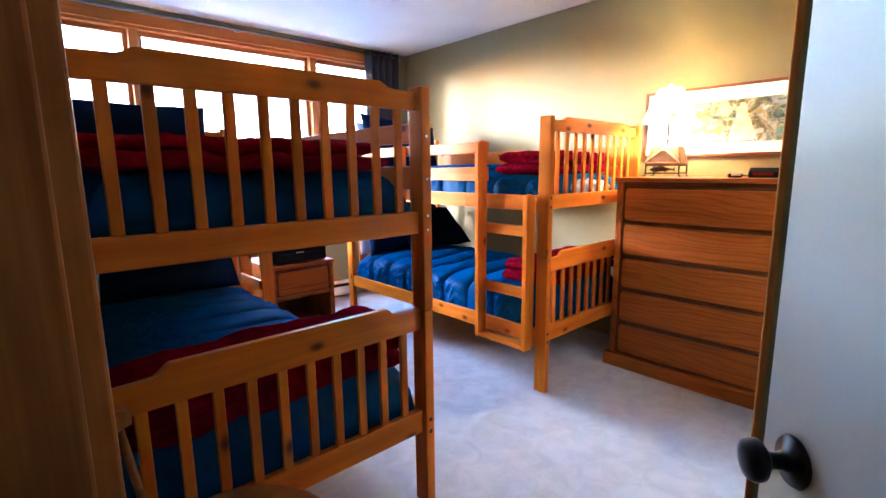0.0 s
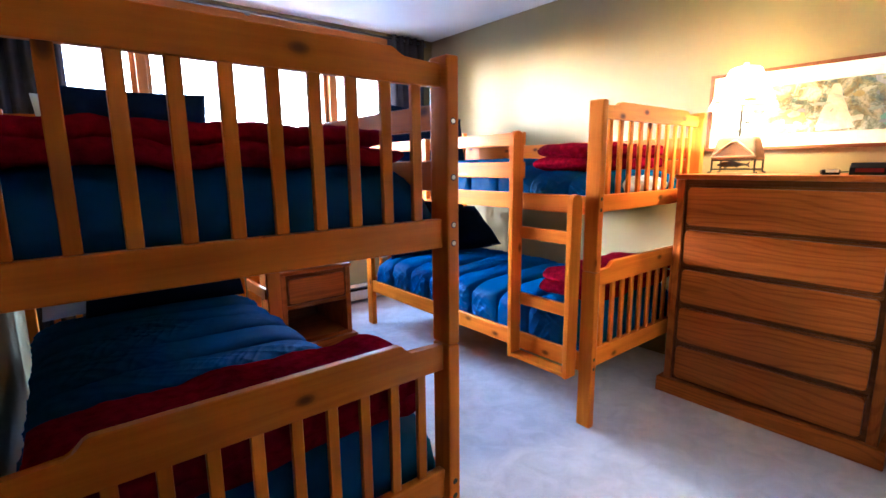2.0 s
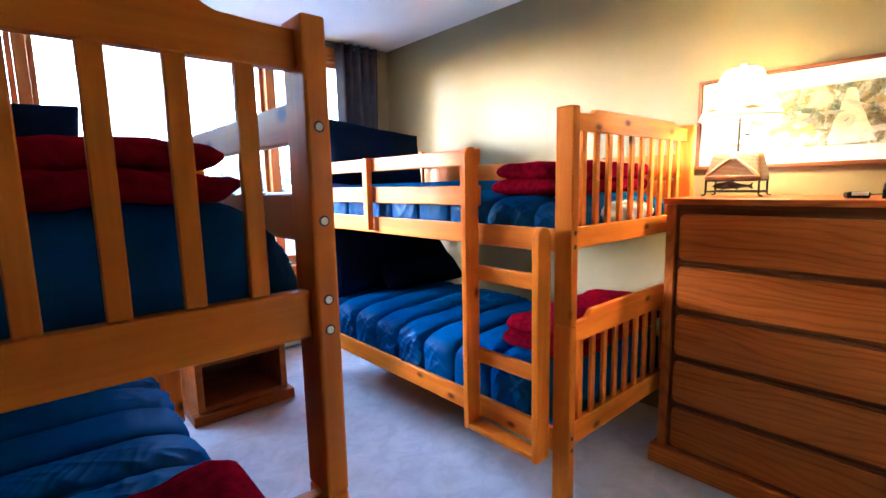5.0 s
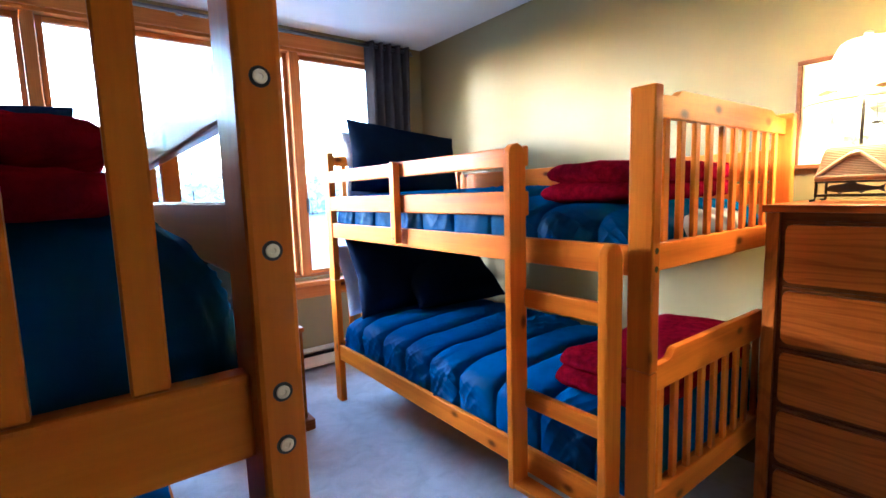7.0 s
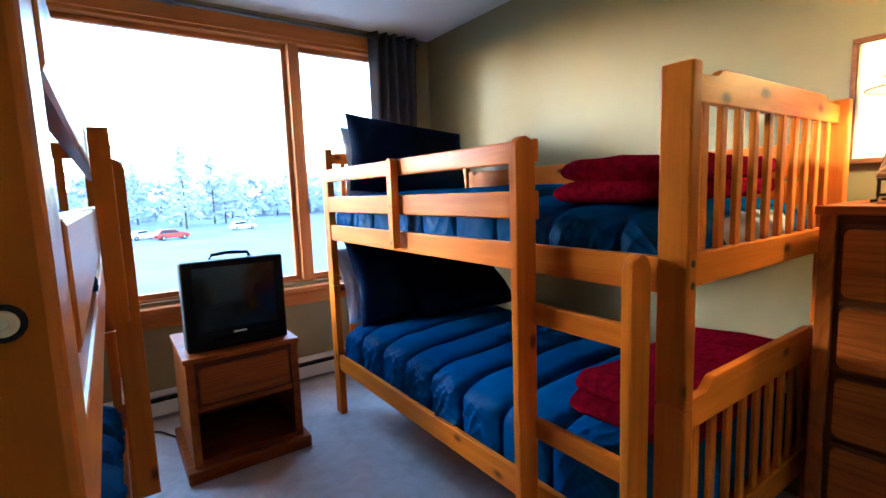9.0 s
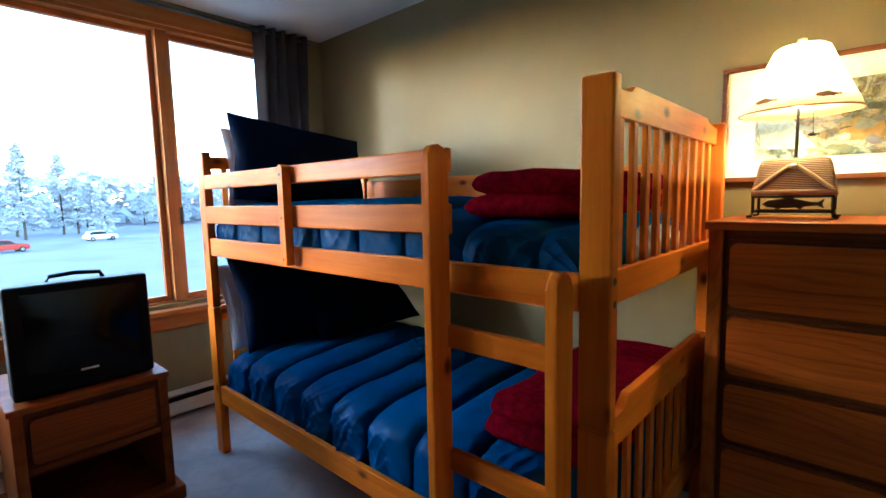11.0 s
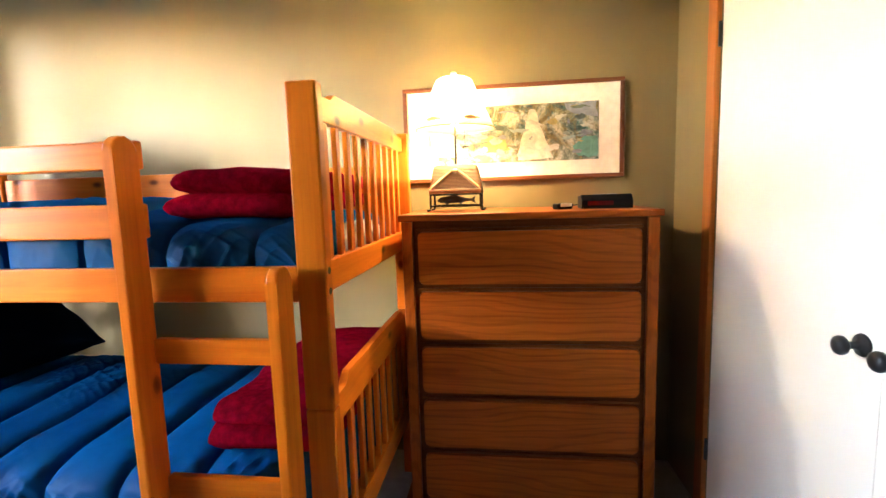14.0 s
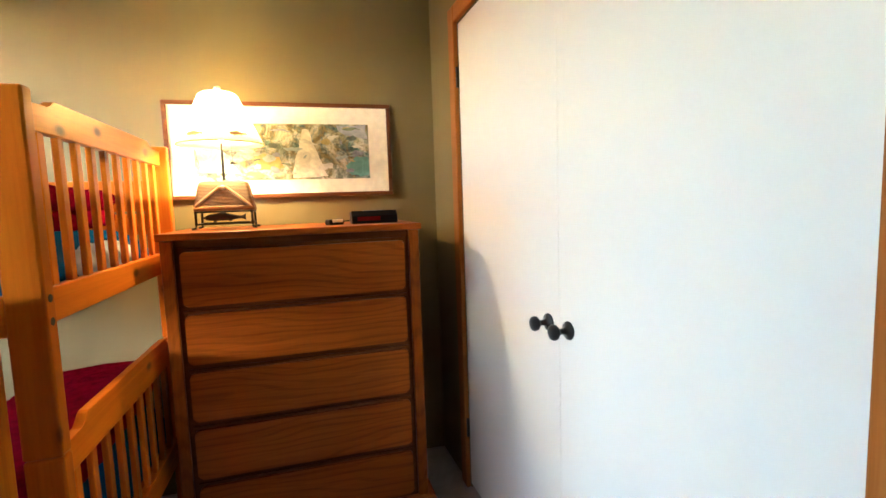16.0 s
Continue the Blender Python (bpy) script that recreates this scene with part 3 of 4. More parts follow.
def bunk_bed(at):
    bed = thing("bunk_bed", "orange varnished pine bunk bed with slatted ends and a ladder", "bunk bed", "bunk beds", at)
    for u in (0, BW - PX):
        for v in (0, BL - PY):
            p = part("lower_post", box(u, v, 0, u + PX, v + PY, 0.739, 0.005), pine[2], bed)
            part("upper_post", box(u, v, 0.741, u + PX, v + PY, 1.475, 0.005), pine[2], bed)
    a, b = PX, BW - PX
    for v in (0.022, BL - 0.022 - 0.022):
        part("crest_rail", prism(crest(1.456, 1.477, 1.40, a, b), 1, v, v + 0.022, 0.003), pine[0], bed)
        part("end_rail", box(a, v - 0.002, 1.003, b, v + 0.024, 1.078, 0.004), pine[0], bed)
        part("lower_crest_rail", prism(crest(0.740, 0.770, 0.668, a, b), 1, v, v + 0.022, 0.003), pine[0], bed)
        part("lower_end_rail", box(a, v - 0.002, 0.285, b, v + 0.024, 0.37, 0.004), pine[0], bed)
        for k in range(10):
            cu = a + (b - a) * (k + 0.85) / 10.7
            part("slat", box(cu - 0.0135, v + 0.004, 1.078, cu + 0.0135, v + 0.018, 1.402, 0.002, 1), pine[2], bed)
            part("lower_slat", box(cu - 0.0135, v + 0.004, 0.37, cu + 0.0135, v + 0.018, 0.67, 0.002, 1), pine[2], bed)
    v0, v1 = PY, BL - PY
    for u in (0.006, BW - 0.006 - 0.022):
        part("side_rail", box(u, v0, 0.992, u + 0.022, v1, 1.074, 0.004), pine[1], bed)
        part("lower_side_rail", box(u, v0, 0.262, u + 0.022, v1, 0.35, 0.004), pine[1], bed)
    part("guard_rail", box(-0.002, 0.43, 1.303, 0.02, v1, 1.368, 0.005), pine[1], bed)
    part("guard_rail", box(-0.002, 0.43, 1.145, 0.02, v1, 1.225, 0.005), pine[1], bed)
    part("guard_rail", box(BW - 0.024, v0, 1.234, BW - 0.002, v1, 1.35, 0.005), pine[1], bed)
    part("guard_rail", box(BW - 0.024, v0, 1.145, BW - 0.002, v1, 1.225, 0.005), pine[1], bed)
    part("guard_post", prism(rounded_rect(1.172, 1.008, 1.208, 1.37, 0.016, 5, (1, 1, 0, 0)), 0, -0.036, -0.003, 0.003), pine[2], bed)
    part("slat_deck", box(0.03, 0.07, 1.02, BW - 0.03, BL - 0.07, 1.045), pine[0], bed)
    part("lower_slat_deck", box(0.03, 0.07, 0.29, BW - 0.03, BL - 0.07, 0.315), pine[0], bed)
    # ladder
    lad = new("ladder")
    lad.parent = bed
    part("stile", prism(rounded_rect(-0.075, 0.238, -0.003, 1.372, 0.034, 7, (1, 1, 0, 0)), 1, 0.424, 0.450, 0.005), pine[2], lad)
    part("stile", prism(rounded_rect(-0.075, 0.238, -0.003, 1.082, 0.034, 7, (1, 1, 0, 0)), 1, 0.080, 0.106, 0.005), pine[2], lad)
    for z in (0.851, 0.511):
        part("rung", box(-0.018, 0.106, z, 0.004, 0.424, z + 0.06, 0.005), pine[1], lad)
    part("rung", box(-0.072, 0.106, 0.24, -0.006, 0.424, 0.262, 0.004), pine[1], lad)
    # bolt holes on both ends, their dark a black disc; heads on one end
    for u in (PX / 2, BW - PX / 2):
        for v, d in ((0, -1), (BL, 1)):
            for z in (1.320, 1.183, 1.063, 1.016, 0.335, 0.29):
                if d < 0 and z > 1.1:
                    continue
                turn = Matrix.Translation((u, v, z)) @ Matrix.Rotation(radians(90 if d < 0 else -90), 4, "X")
                bm = lathe([(0.0084, 0), (0.0084, 0.0006), (0.0066, 0.0006), (0.0003, 0.0007)], 16)
                bm.transform(turn)
                hole = part("bolt", bm, iron, bed, "flat black disc that paints the dark of a bolt hole")
                bm = lathe([(0.0055, 0.0003), (0.0058, 0.0016), (0.005, 0.0024), (0.0026, 0.0024), (0.0021, 0.0009)], 16)
                bm.transform(turn)
                if z > 0.4 and d > 0:
                    part("bolt_head", bm, bolt_brass, hole, "pale brassy bolt head with a socket")
                else:
                    bm.free()
    for z in (1.335, 1.18, 1.03):
        bm = lathe([(0.005, 0), (0.005, 0.0015)], 10)
        bm.transform(Matrix.Translation((-0.036, 1.19, z)) @ Matrix.Rotation(radians(-90), 4, "Y"))
        part("screw", bm, iron, bed)
    return bed


EAST_BED = pose(2.35, 1.66, 0)
WEST_BED = pose(1.364, 3.43, 0, 0, 0, 180)
bunk = bunk_bed(EAST_BED)
copy_thing(bunk, WEST_BED)


def fnoise(x, y, z=0.0):
    return noise.noise(Vector((x, y, z)))


def comforter(name, label, at, u0, u1, v0, v1, zb, zt, seed, step=0.215, bulge=0.0, rise=0.0):
    """A quilted cover drawn over a mattress: channels run across, edges roll over the sides."""
    nu, nv = 180, 400
    hw, c = (u1 - u0) / 2, (u0 + u1) / 2

    def phase(x, v):
        return (v + 0.05 * fnoise(x * 1.6 + seed, v * 0.9) + 0.025 * math.sin(2.5 * x + seed)) / step

    def across(s):
        """Place across the bed, fall over the side and angle of the roll, for s from -1 to 1."""
        lim, roll = 0.55, min(0.15, (zt - zb) * (0.85 if bulge else 0.6))
        if abs(s) < lim:
            return s / lim * (hw - roll), 0.0, 0.0, roll
        w = (abs(s) - lim) / (1 - lim)
        th = min(1.0, w / 0.75) * math.pi / 2
        return math.copysign(hw - roll + roll * math.sin(th), s), max(0.0, (w - 0.75) / 0.25), th, roll

    def surface(s, v):
        t = (v - v0) / (v1 - v0)
        e = max(0.0, min(1.0, min(t, 1 - t) * (v1 - v0) / 0.15))
        end = math.sqrt(max(0.0, 1 - (1 - e) ** 2))
        w = min(1.0, max(0.0, (v - 0.42) / 0.4))
        top = zt + rise * w * w * (3 - 2 * w)
        x, low, th, roll = across(s)
        drop = roll * (1 - math.cos(th)) + low * (top - zb - roll)
        ph = phase(x, v)
        d = 1 - abs(2 * (ph - math.floor(ph)) - 1)
        puff = 1 - (1 - d) ** 4.2
        big = 0.012 * fnoise(x * 3 + seed, v * 3, 3)
        # short gathers fan out from the seams, most of them where the cover rolls over the side
        along = x + (drop if s > 0 else -drop)
        gather = max(0.0, 0.08 + 1.0 * fnoise(along * 2.1 + seed, v * 2.3, 11) + 0.5 * math.sin(th))
        p1, q1 = 0.5 * along + 0.87 * v, 0.5 * v - 0.87 * along
        p2, q2 = 0.85 * along - 0.53 * v, 0.85 * v + 0.53 * along
        c1 = max(0.0, 1 - abs(fnoise(p1 * 21 + seed, q1 * 4.5, 5)) * 2.8) ** 2
        c2 = max(0.0, 1 - abs(fnoise(p2 * 25 + seed * 3, q2 * 6, 8)) * 2.8) ** 2
        wr = (0.014 * c1 + 0.010 * c2) * gather * min(1.0, 0.25 + puff)
        crown = 0.015 * (1 - (x / hw) ** 2)
        crease = math.exp(-(d / 0.036) ** 2)
        h = 0.026 * (puff - 1) - 0.018 * crease + big + wr - 0.008
        z = top + crown - drop + h * (0.25 + 0.75 * math.cos(th))
        out = (0.017 * (puff - 1) - 0.012 * crease + wr) * math.sin(th) + bulge * math.sin(2 * th) ** 2 * (0.55 + 0.45 * puff)
        z = zb + max(0.0, z - zb) * (0.12 + 0.88 * end)
        return Vector((c + x + (out if s > 0 else -out), v, z))

    root = thing(name, label, "comforter", "bunk bedding", at)
    bm = bmesh.new()
    grid = [[bm.verts.new(surface(-1 + 2 * i / nu, v0 + (v1 - v0) * j / nv)) for i in range(nu + 1)] for j in range(nv + 1)]
    for p, q in zip(grid, grid[1:]):
        for i in range(nu):
            bm.faces.new((p[i], p[i + 1], q[i + 1], q[i]))
    rim = [p[0] for p in grid] + grid[-1][1:] + [p[-1] for p in reversed(grid)][1:] + list(reversed(grid[0]))[1:-1]
    bm.faces.new(rim)
    part("cover", bm, blue, root, "", True)
    # a line of stitching lies in each seam
    for k in range(math.ceil(v0 / step), math.floor(v1 / step) + 1):
        line = []
        for i in range(8, 113):
            s = -1 + 2 * i / 120
            x = across(s)[0]
            v = k * step
            for _ in range(4):
                v -= (phase(x, v) - k) * step
            if v0 + 0.05 < v < v1 - 0.05:
                line.append(tuple(surface(s, v) + Vector((0, 0, 0.0008))))
        if len(line) > 60:
            part("seam", tube(line, 0.0019, 6), seam_thread, root, "line of dark blue stitching", True)
    return root


comforter("comforter", "quilted royal blue comforter over the lower mattress", EAST_BED, 0.035, 0.945, 0.075, 1.925, 0.317, 0.55, 1.0, 0.215, 0.035)
comforter("comforter", "quilted royal blue comforter over the upper mattress", EAST_BED, 0.035, 0.945, 0.075, 1.925, 1.047, 1.178, 4.0, 0.215, 0.0, 0.058)
comforter("comforter", "quilted royal blue comforter over the lower mattress", WEST_BED, 0.035, 0.945, 0.075, 1.925, 0.317, 0.535, 7.0, 0.215, 0.035)
comforter("comforter", "quilted royal blue comforter over the upper mattress", WEST_BED, 0.030, 0.945, 0.075, 1.928, 1.047, 1.222, 11.0)


def pillow(label, m, w, h, d, material, seed=0.0):
    """A stuffed pillow standing in its local x-z plane, thin along y."""
    bm = bmesh.new()
    n = 30
    sides = []
    for sgn in (1, -1):
        g = []
        for j in range(n + 1):
            row = []
            for i in range(n + 1):
                a, b = -1 + 2 * i / n, -1 + 2 * j / n
                f = max(0.0, (1 - abs(a) ** 2.6)) ** 0.5 * max(0.0, (1 - abs(b) ** 2.6)) ** 0.5
                pinch = 1 - 0.07 * (1 - abs(b)) * abs(a) ** 3
                pz = 1 - 0.06 * (1 - abs(a)) * abs(b) ** 3
                x, z = a * w / 2 * pinch, b * h / 2 * pz
                y = sgn * (d / 2 * f * (1 - 0.15 * b) + 0.004)
                y += 0.012 * fnoise(x * 7 + seed, z * 7, sgn) * f + 0.006 * fnoise(x * 20, z * 20 + seed) * f
                row.append(bm.verts.new((x, y, z + h / 2)))
            g.append(row)
        for r, s in zip(g, g[1:]):
            for i in range(n):
                bm.faces.new((r[i], r[i + 1], s[i + 1], s[i]))
        sides.append(g)
    f, k = sides
    ring = lambda g: [g[0][i] for i in range(n)] + [g[j][n] for j in range(n)] + [g[n][i] for i in range(n, 0, -1)] + [g[j][0] for j in range(n, 0, -1)]
    ra, rb = ring(f), ring(k)
    for i in range(len(ra)):
        bm.faces.new((ra[i], ra[(i + 1) % len(ra)], rb[(i + 1) % len(ra)], rb[i]))
    ob = link_mesh("pillow", bm, material, True)
    ob.matrix_world = m
    return tagged(ob, label, "pillow", "bunk bedding")


# east bunk
pillow("dark navy pillow leaning on the head of the upper bunk", pose(2.79, 3.44, 1.215, -14, 6, 0), 0.76, 0.42, 0.2, navy, 1)
pillow("white pillow behind a navy one on the upper bunk", pose(2.79, 3.55, 1.205, -10, 2, 0), 0.70, 0.385, 0.10, white_cloth, 2)
pillow("dark navy pillow leaning on the head of the lower bunk", pose(2.83, 3.42, 0.545, -15, -3, 0), 0.80, 0.475, 0.17, navy, 3)
pillow("white pillow behind a navy one on the lower bunk", pose(2.735, 3.53, 0.55, -15, -4, 0), 0.66, 0.42, 0.10, white_cloth, 4)
pillow("dark navy pillow slumped against the wall on the lower bunk", pose(3.01, 3.20, 0.575, -52, 0, -6), 0.62, 0.46, 0.16, navy, 9)
# west bunk
pillow("dark navy pillow leaning on the head of the upper bunk", pose(0.90, 3.23, 1.175, -12, 0, 0), 0.66, 0.42, 0.15, navy, 5)
pillow("white pillow behind a navy one on the upper bunk", pose(0.83, 3.33, 1.175, -10, 0, 0), 0.62, 0.38, 0.10, white_cloth, 6)
pillow("dark navy pillow leaning on the head of the lower bunk", pose(0.95, 3.16, 0.53, -20, 0, 0), 0.70, 0.46, 0.17, navy, 7)
pillow("white pillow behind a navy one on the lower bunk", pose(0.72, 3.26, 0.53, -16, 0, 0), 0.55, 0.44, 0.12, white_cloth, 8)


def blanket(label, m, w, d, layers, lh, seed=0.0):
    """A folded fleece throw: soft layers with rolled edges, each a fold of its own."""
    root = thing("blanket", label, "blanket", "folded blankets", m)
    for k in range(layers):
        bm = bmesh.new()
        nu, nv = 60, 40
        sh = 0.014 * math.sin(seed + 2.3 * k)
        rings = []
        for i in range(nu + 1):
            u = -1 + 2 * i / nu
            e = max(0.0, 1 - abs(u) ** 9) ** 0.5
            ring = []
            for j in range(nv):
                a = 2 * math.pi * j / nv
                ca, sa = math.cos(a), math.sin(a)
                y = math.copysign(abs(ca) ** 0.30, ca) * d / 2 * (0.93 + 0.07 * e)
                z = math.copysign(abs(sa) ** 0.7, sa) * lh / 2 * (0.35 + 0.65 * e)
                nz = 0.016 * fnoise(u * 3 + seed, y * 6 + k, k * 3.1) + 0.006 * fnoise(u * 11, y * 18 + seed, k)
                xx = u * (w / 2 - 0.012 * k) + 0.012 * fnoise(k, y * 8, seed)
                ring.append(bm.verts.new((xx, y + sh + 0.014 * fnoise(u * 4, k + seed, 2), lh * 0.84 * k + lh * 0.5 + z + nz)))
            rings.append(ring)
        for p, q in zip(rings, rings[1:]):
            for j in range(nv):
                bm.faces.new((p[j], p[(j + 1) % nv], q[(j + 1) % nv], q[j]))
        bm.faces.new(rings[0])
        bm.faces.new(rings[-1])
        part("fold", bm, fleece, root, "", True)
    return root


blanket("folded dark red fleece blanket on the upper bunk", pose(2.885, 1.99, 1.176, 0, 0, 0), 0.76, 0.34, 2, 0.074, 1)
blanket("folded crimson fleece blanket on the lower bunk", pose(2.87, 1.91, 0.55, 0, 0, 2), 0.80, 0.36, 2, 0.072, 3)
blanket("folded dark red fleece blanket on the upper bunk", pose(0.838, 1.70, 1.214, 0, 0, 0), 0.85, 0.34, 2, 0.05, 5)
blanket("folded crimson fleece blanket on the lower bunk", pose(0.87, 1.615, 0.53, 0, 0, 0), 0.86, 0.25, 3, 0.070, 8)

def sheet_corner(m, w, h, d, seed):
    """A bunched corner of white sheet showing below the comforter."""
    bm = bmesh.new()
    n = 26
    rings = []
    for i in range(n + 1):
        u = -1 + 2 * i / n
        e = math.sqrt(max(0.02, 1 - abs(u) ** 3))
        rings.append([bm.verts.new((u * w / 2, math.cos(a) * d / 2 * e + 0.012 * fnoise(u * 4, a, seed), h / 2 + math.sin(a) * h / 2 * e * (1 + 0.35 * fnoise(u * 5 + seed, a * 0.7)))) for a in [2 * math.pi * k / 18 for k in range(18)]])
    for p, q in zip(rings, rings[1:]):
        for j in range(18):
            bm.faces.new((p[j], p[(j + 1) % 18], q[(j + 1) % 18], q[j]))
    bm.faces.new(rings[0])
    bm.faces.new(rings[-1])
    ob = link_mesh("bed_sheet", bm, white_cloth, True)
    ob.matrix_world = m
    return tagged(ob, "bunched white bed sheet at the foot of the upper bunk", "bed sheet")


sheet_corner(pose(2.88, 1.745, 1.047, 0, 0, 0), 0.42, 0.10, 0.085, 3.0)

# ---------------------------------------------------------------- dresser and what stands on it
def dresser():
    dx0, dx1, dy0, dy1, top = 2.985, 3.455, 0.766, 1.627, 1.156
    d = thing("dresser", "tall oak chest of five lipped drawers on a plinth", "dresser")
    part("top_board", box(dx0 - 0.012, dy0 - 0.012, top - 0.024, dx1, dy1 + 0.012, top, 0.004), oak[1], d)
    for y in (dy0, dy1 - 0.02):
        part("side_panel", box(dx0 + 0.02, y, 0.085, dx1, y + 0.02, top - 0.025, 0.002), oak[2], d)
    part("back_panel", box(dx1 - 0.012, dy0 + 0.02, 0.085, dx1 - 0.002, dy1 - 0.02, top - 0.025), oak[2], d)
    for y in (dy0 - 0.002, dy1 - 0.036):
        part("stile", box(dx0, y, 0.085, dx0 + 0.022, y + 0.038, top - 0.025, 0.003), oak[2], d)
    part("plinth", prism([(dx0 - 0.02, dy0 - 0.03), (dx1, dy0 - 0.03), (dx1, dy1 + 0.03), (dx0 - 0.02, dy1 + 0.03)], 2, 0, 0.085, 0.008), oak[1], d)
    # the shade behind the drawers is in this panel's darker colour
    part("recess_panel", box(dx0 + 0.016, dy0 + 0.036, 0.085, dx0 + 0.028, dy1 - 0.036, top - 0.025), oak_shaded[1], d)
    for z0, z1 in ((0.905, 1.100), (0.706, 0.888), (0.506, 0.686), (0.300, 0.486), (0.098, 0.280)):
        drawer = new("drawer")
        drawer.parent = d
        part("drawer_front", prism(rounded_rect(dy0 + 0.055, z0 + 0.004, dy1 - 0.055, z1 - 0.006, 0.016), 0, dx0 - 0.004, dx0 + 0.015, 0.005), oak[1], drawer)
        # dark strip that paints the shadow line above each drawer
        part("finger_pull", box(dx0 + 0.006, dy0 + 0.05, z1 - 0.005, dx0 + 0.0155, dy1 - 0.05, z1 + 0.006, 0.002), oak_shaded[1], drawer)
    return d


dresser()
DTOP = 1.156


def table_lamp(x, y, z):
    lamp = thing("table_lamp", "lit table lamp with a fish-stencilled parchment shade and woven creel base", "lamp", "", pose(x, y, z))
    # iron stand: four bent legs, two rails and a fish
    st = new("stand")
    st.parent = lamp
    for sx in (-1, 1):
        for sy in (-1, 1):
            bx, by = sx * 0.055, sy * 0.098
            part("leg", tube([(bx * 1.12, by * 1.13, 0.006), (bx * 1.05, by * 1.0, 0.008), (bx, by * 0.98, 0.02), (bx, by * 0.98, 0.066)], 0.0045, 8), iron, st)
    for sx in (-1, 1):
        for zz in (0.022, 0.066):
            part("rail", box(sx * 0.055 - 0.0035, -0.1, zz - 0.0035, sx * 0.055 + 0.0035, 0.1, zz + 0.0035), iron, st)
    for sy in (-1, 1):
        for zz in (0.022, 0.066):
            part("rail", box(-0.052, sy * 0.096 - 0.0035, zz - 0.0035, 0.052, sy * 0.096 + 0.0035, zz + 0.0035), iron, st)
    fish = [(-0.072, 0.0), (-0.055, 0.012), (-0.02, 0.017), (0.0, 0.023), (0.01, 0.016), (0.045, 0.007), (0.062, 0.005), (0.078, 0.016), (0.073, 0.0), (0.078, -0.013), (0.06, -0.004), (0.03, -0.008), (0.022, -0.016), (0.012, -0.01), (-0.025, -0.012), (-0.032, -0.018), (-0.04, -0.011), (-0.06, -0.008)]
    part("iron_fish", prism([(-a, 0.044 + b) for a, b in fish], 0, -0.058, -0.054), iron, st, "black iron fish cut-out")
    # creel body
    bm = bmesh.new()
    rings = []
    for k, (wx, wy, zz) in enumerate(((0.062, 0.105, 0.07), (0.06, 0.102, 0.085), (0.046, 0.088, 0.16), (0.04, 0.082, 0.176), (0.03, 0.07, 0.18))):
        rings.append([bm.verts.new((px, py, zz)) for px, py in rounded_rect(-wx, -wy, wx, wy, 0.014, 4)])
    for p, q in zip(rings, rings[1:]):
        for i in range(len(p)):
            bm.faces.new((p[i], p[(i + 1) % len(p)], q[(i + 1) % len(p)], q[i]))
    bm.faces.new(rings[0])
    bm.faces.new(rings[-1])
    part("creel_body", bm, basket_mat, lamp, "woven brown creel-shaped body", True)
    strap = plain("leather_strap", (0.42, 0.25, 0.1), 0.5)
    for s in (-1, 1):
        part("strap", tube([(-0.063, s * 0.092, 0.088), (-0.056, s * 0.05, 0.125), (-0.048, s * 0.008, 0.158)], 0.006, 8), strap, lamp, "pale leather strap")
    part("strap", tube([(-0.064, -0.1, 0.083), (-0.064, 0.1, 0.083)], 0.005, 8), strap, lamp)
    bm = bmesh.new()
    bmesh.ops.create_uvsphere(bm, u_segments=12, v_segments=8, radius=0.012, matrix=Matrix.Translation((-0.05, 0, 0.155)) @ Matrix.Diagonal((0.6, 1, 0.7, 1)))
    part("clasp", bm, zinc, lamp, "small brass clasp", True)
    part("stem", lathe([(0.012, 0.178), (0.005, 0.184), (0.004, 0.30), (0.004, 0.43), (0.013, 0.43), (0.013, 0.40)][:4], 12), iron, lamp)
    # shade: an open cone with thickness, and rims
    bm = bmesh.new()
    prof = [(0.152, 0.316), (0.126, 0.372), (0.092, 0.445), (0.068, 0.498), (0.055, 0.506)]
    prof = prof + [(r - 0.002, zz - 0.001) for r, zz in reversed(prof)]
    rr = [[bm.verts.new((r * 0.9 * math.cos(2 * math.pi * i / 40), r * math.sin(2 * math.pi * i / 40), zz)) for i in range(40)] for r, zz in prof]
    for a, b in zip(rr, rr[1:] + rr[:1]):
        for i in range(40):
            bm.faces.new((a[i], a[(i + 1) % 40], b[(i + 1) % 40], b[i]))
    shade = part("shade", bm, shade_mat, lamp, "glowing parchment shade with tan fish", True)
    part("shade_rim", tube([(0.152 * 0.9 * math.cos(2 * math.pi * i / 40), 0.152 * math.sin(2 * math.pi * i / 40), 0.316) for i in range(41)], 0.0025, 6), fish_tan, shade)
    for a0 in range(150, 510, 62):
        bm = bmesh.new()
        vs = []
        for a, b in fish:
            t = radians(a0) + a * 0.42 / 0.13
            zz = 0.343 + b * 0.5
            r = 0.152 - (zz - 0.316) * 0.464 + 0.0018
            vs.append(bm.verts.new((r * 0.9 * math.cos(t), r * math.sin(t), zz)))
        fc = bm.faces.new(vs)
        bmesh.ops.triangulate(bm, faces=[fc])
        part("shade_fish", bm, fish_tan, shade, "tan fish stencil")
    part("finial", lathe([(0.005, 0.505), (0.005, 0.515), (0.012, 0.518), (0.012, 0.526), (0.006, 0.53)], 12), zinc, lamp, "small metal finial", True)
    for s in (-1, 1):
        part("harp_arm", tube([(0, 0.0, 0.50), (0, s * 0.056, 0.503)], 0.0018, 6), iron, lamp)
    part("bulb", lathe([(0.012, 0.33), (0.016, 0.345), (0.022, 0.365), (0.02, 0.385), (0.01, 0.39)], 16), bulb_mat, lamp, "glowing bulb", True)
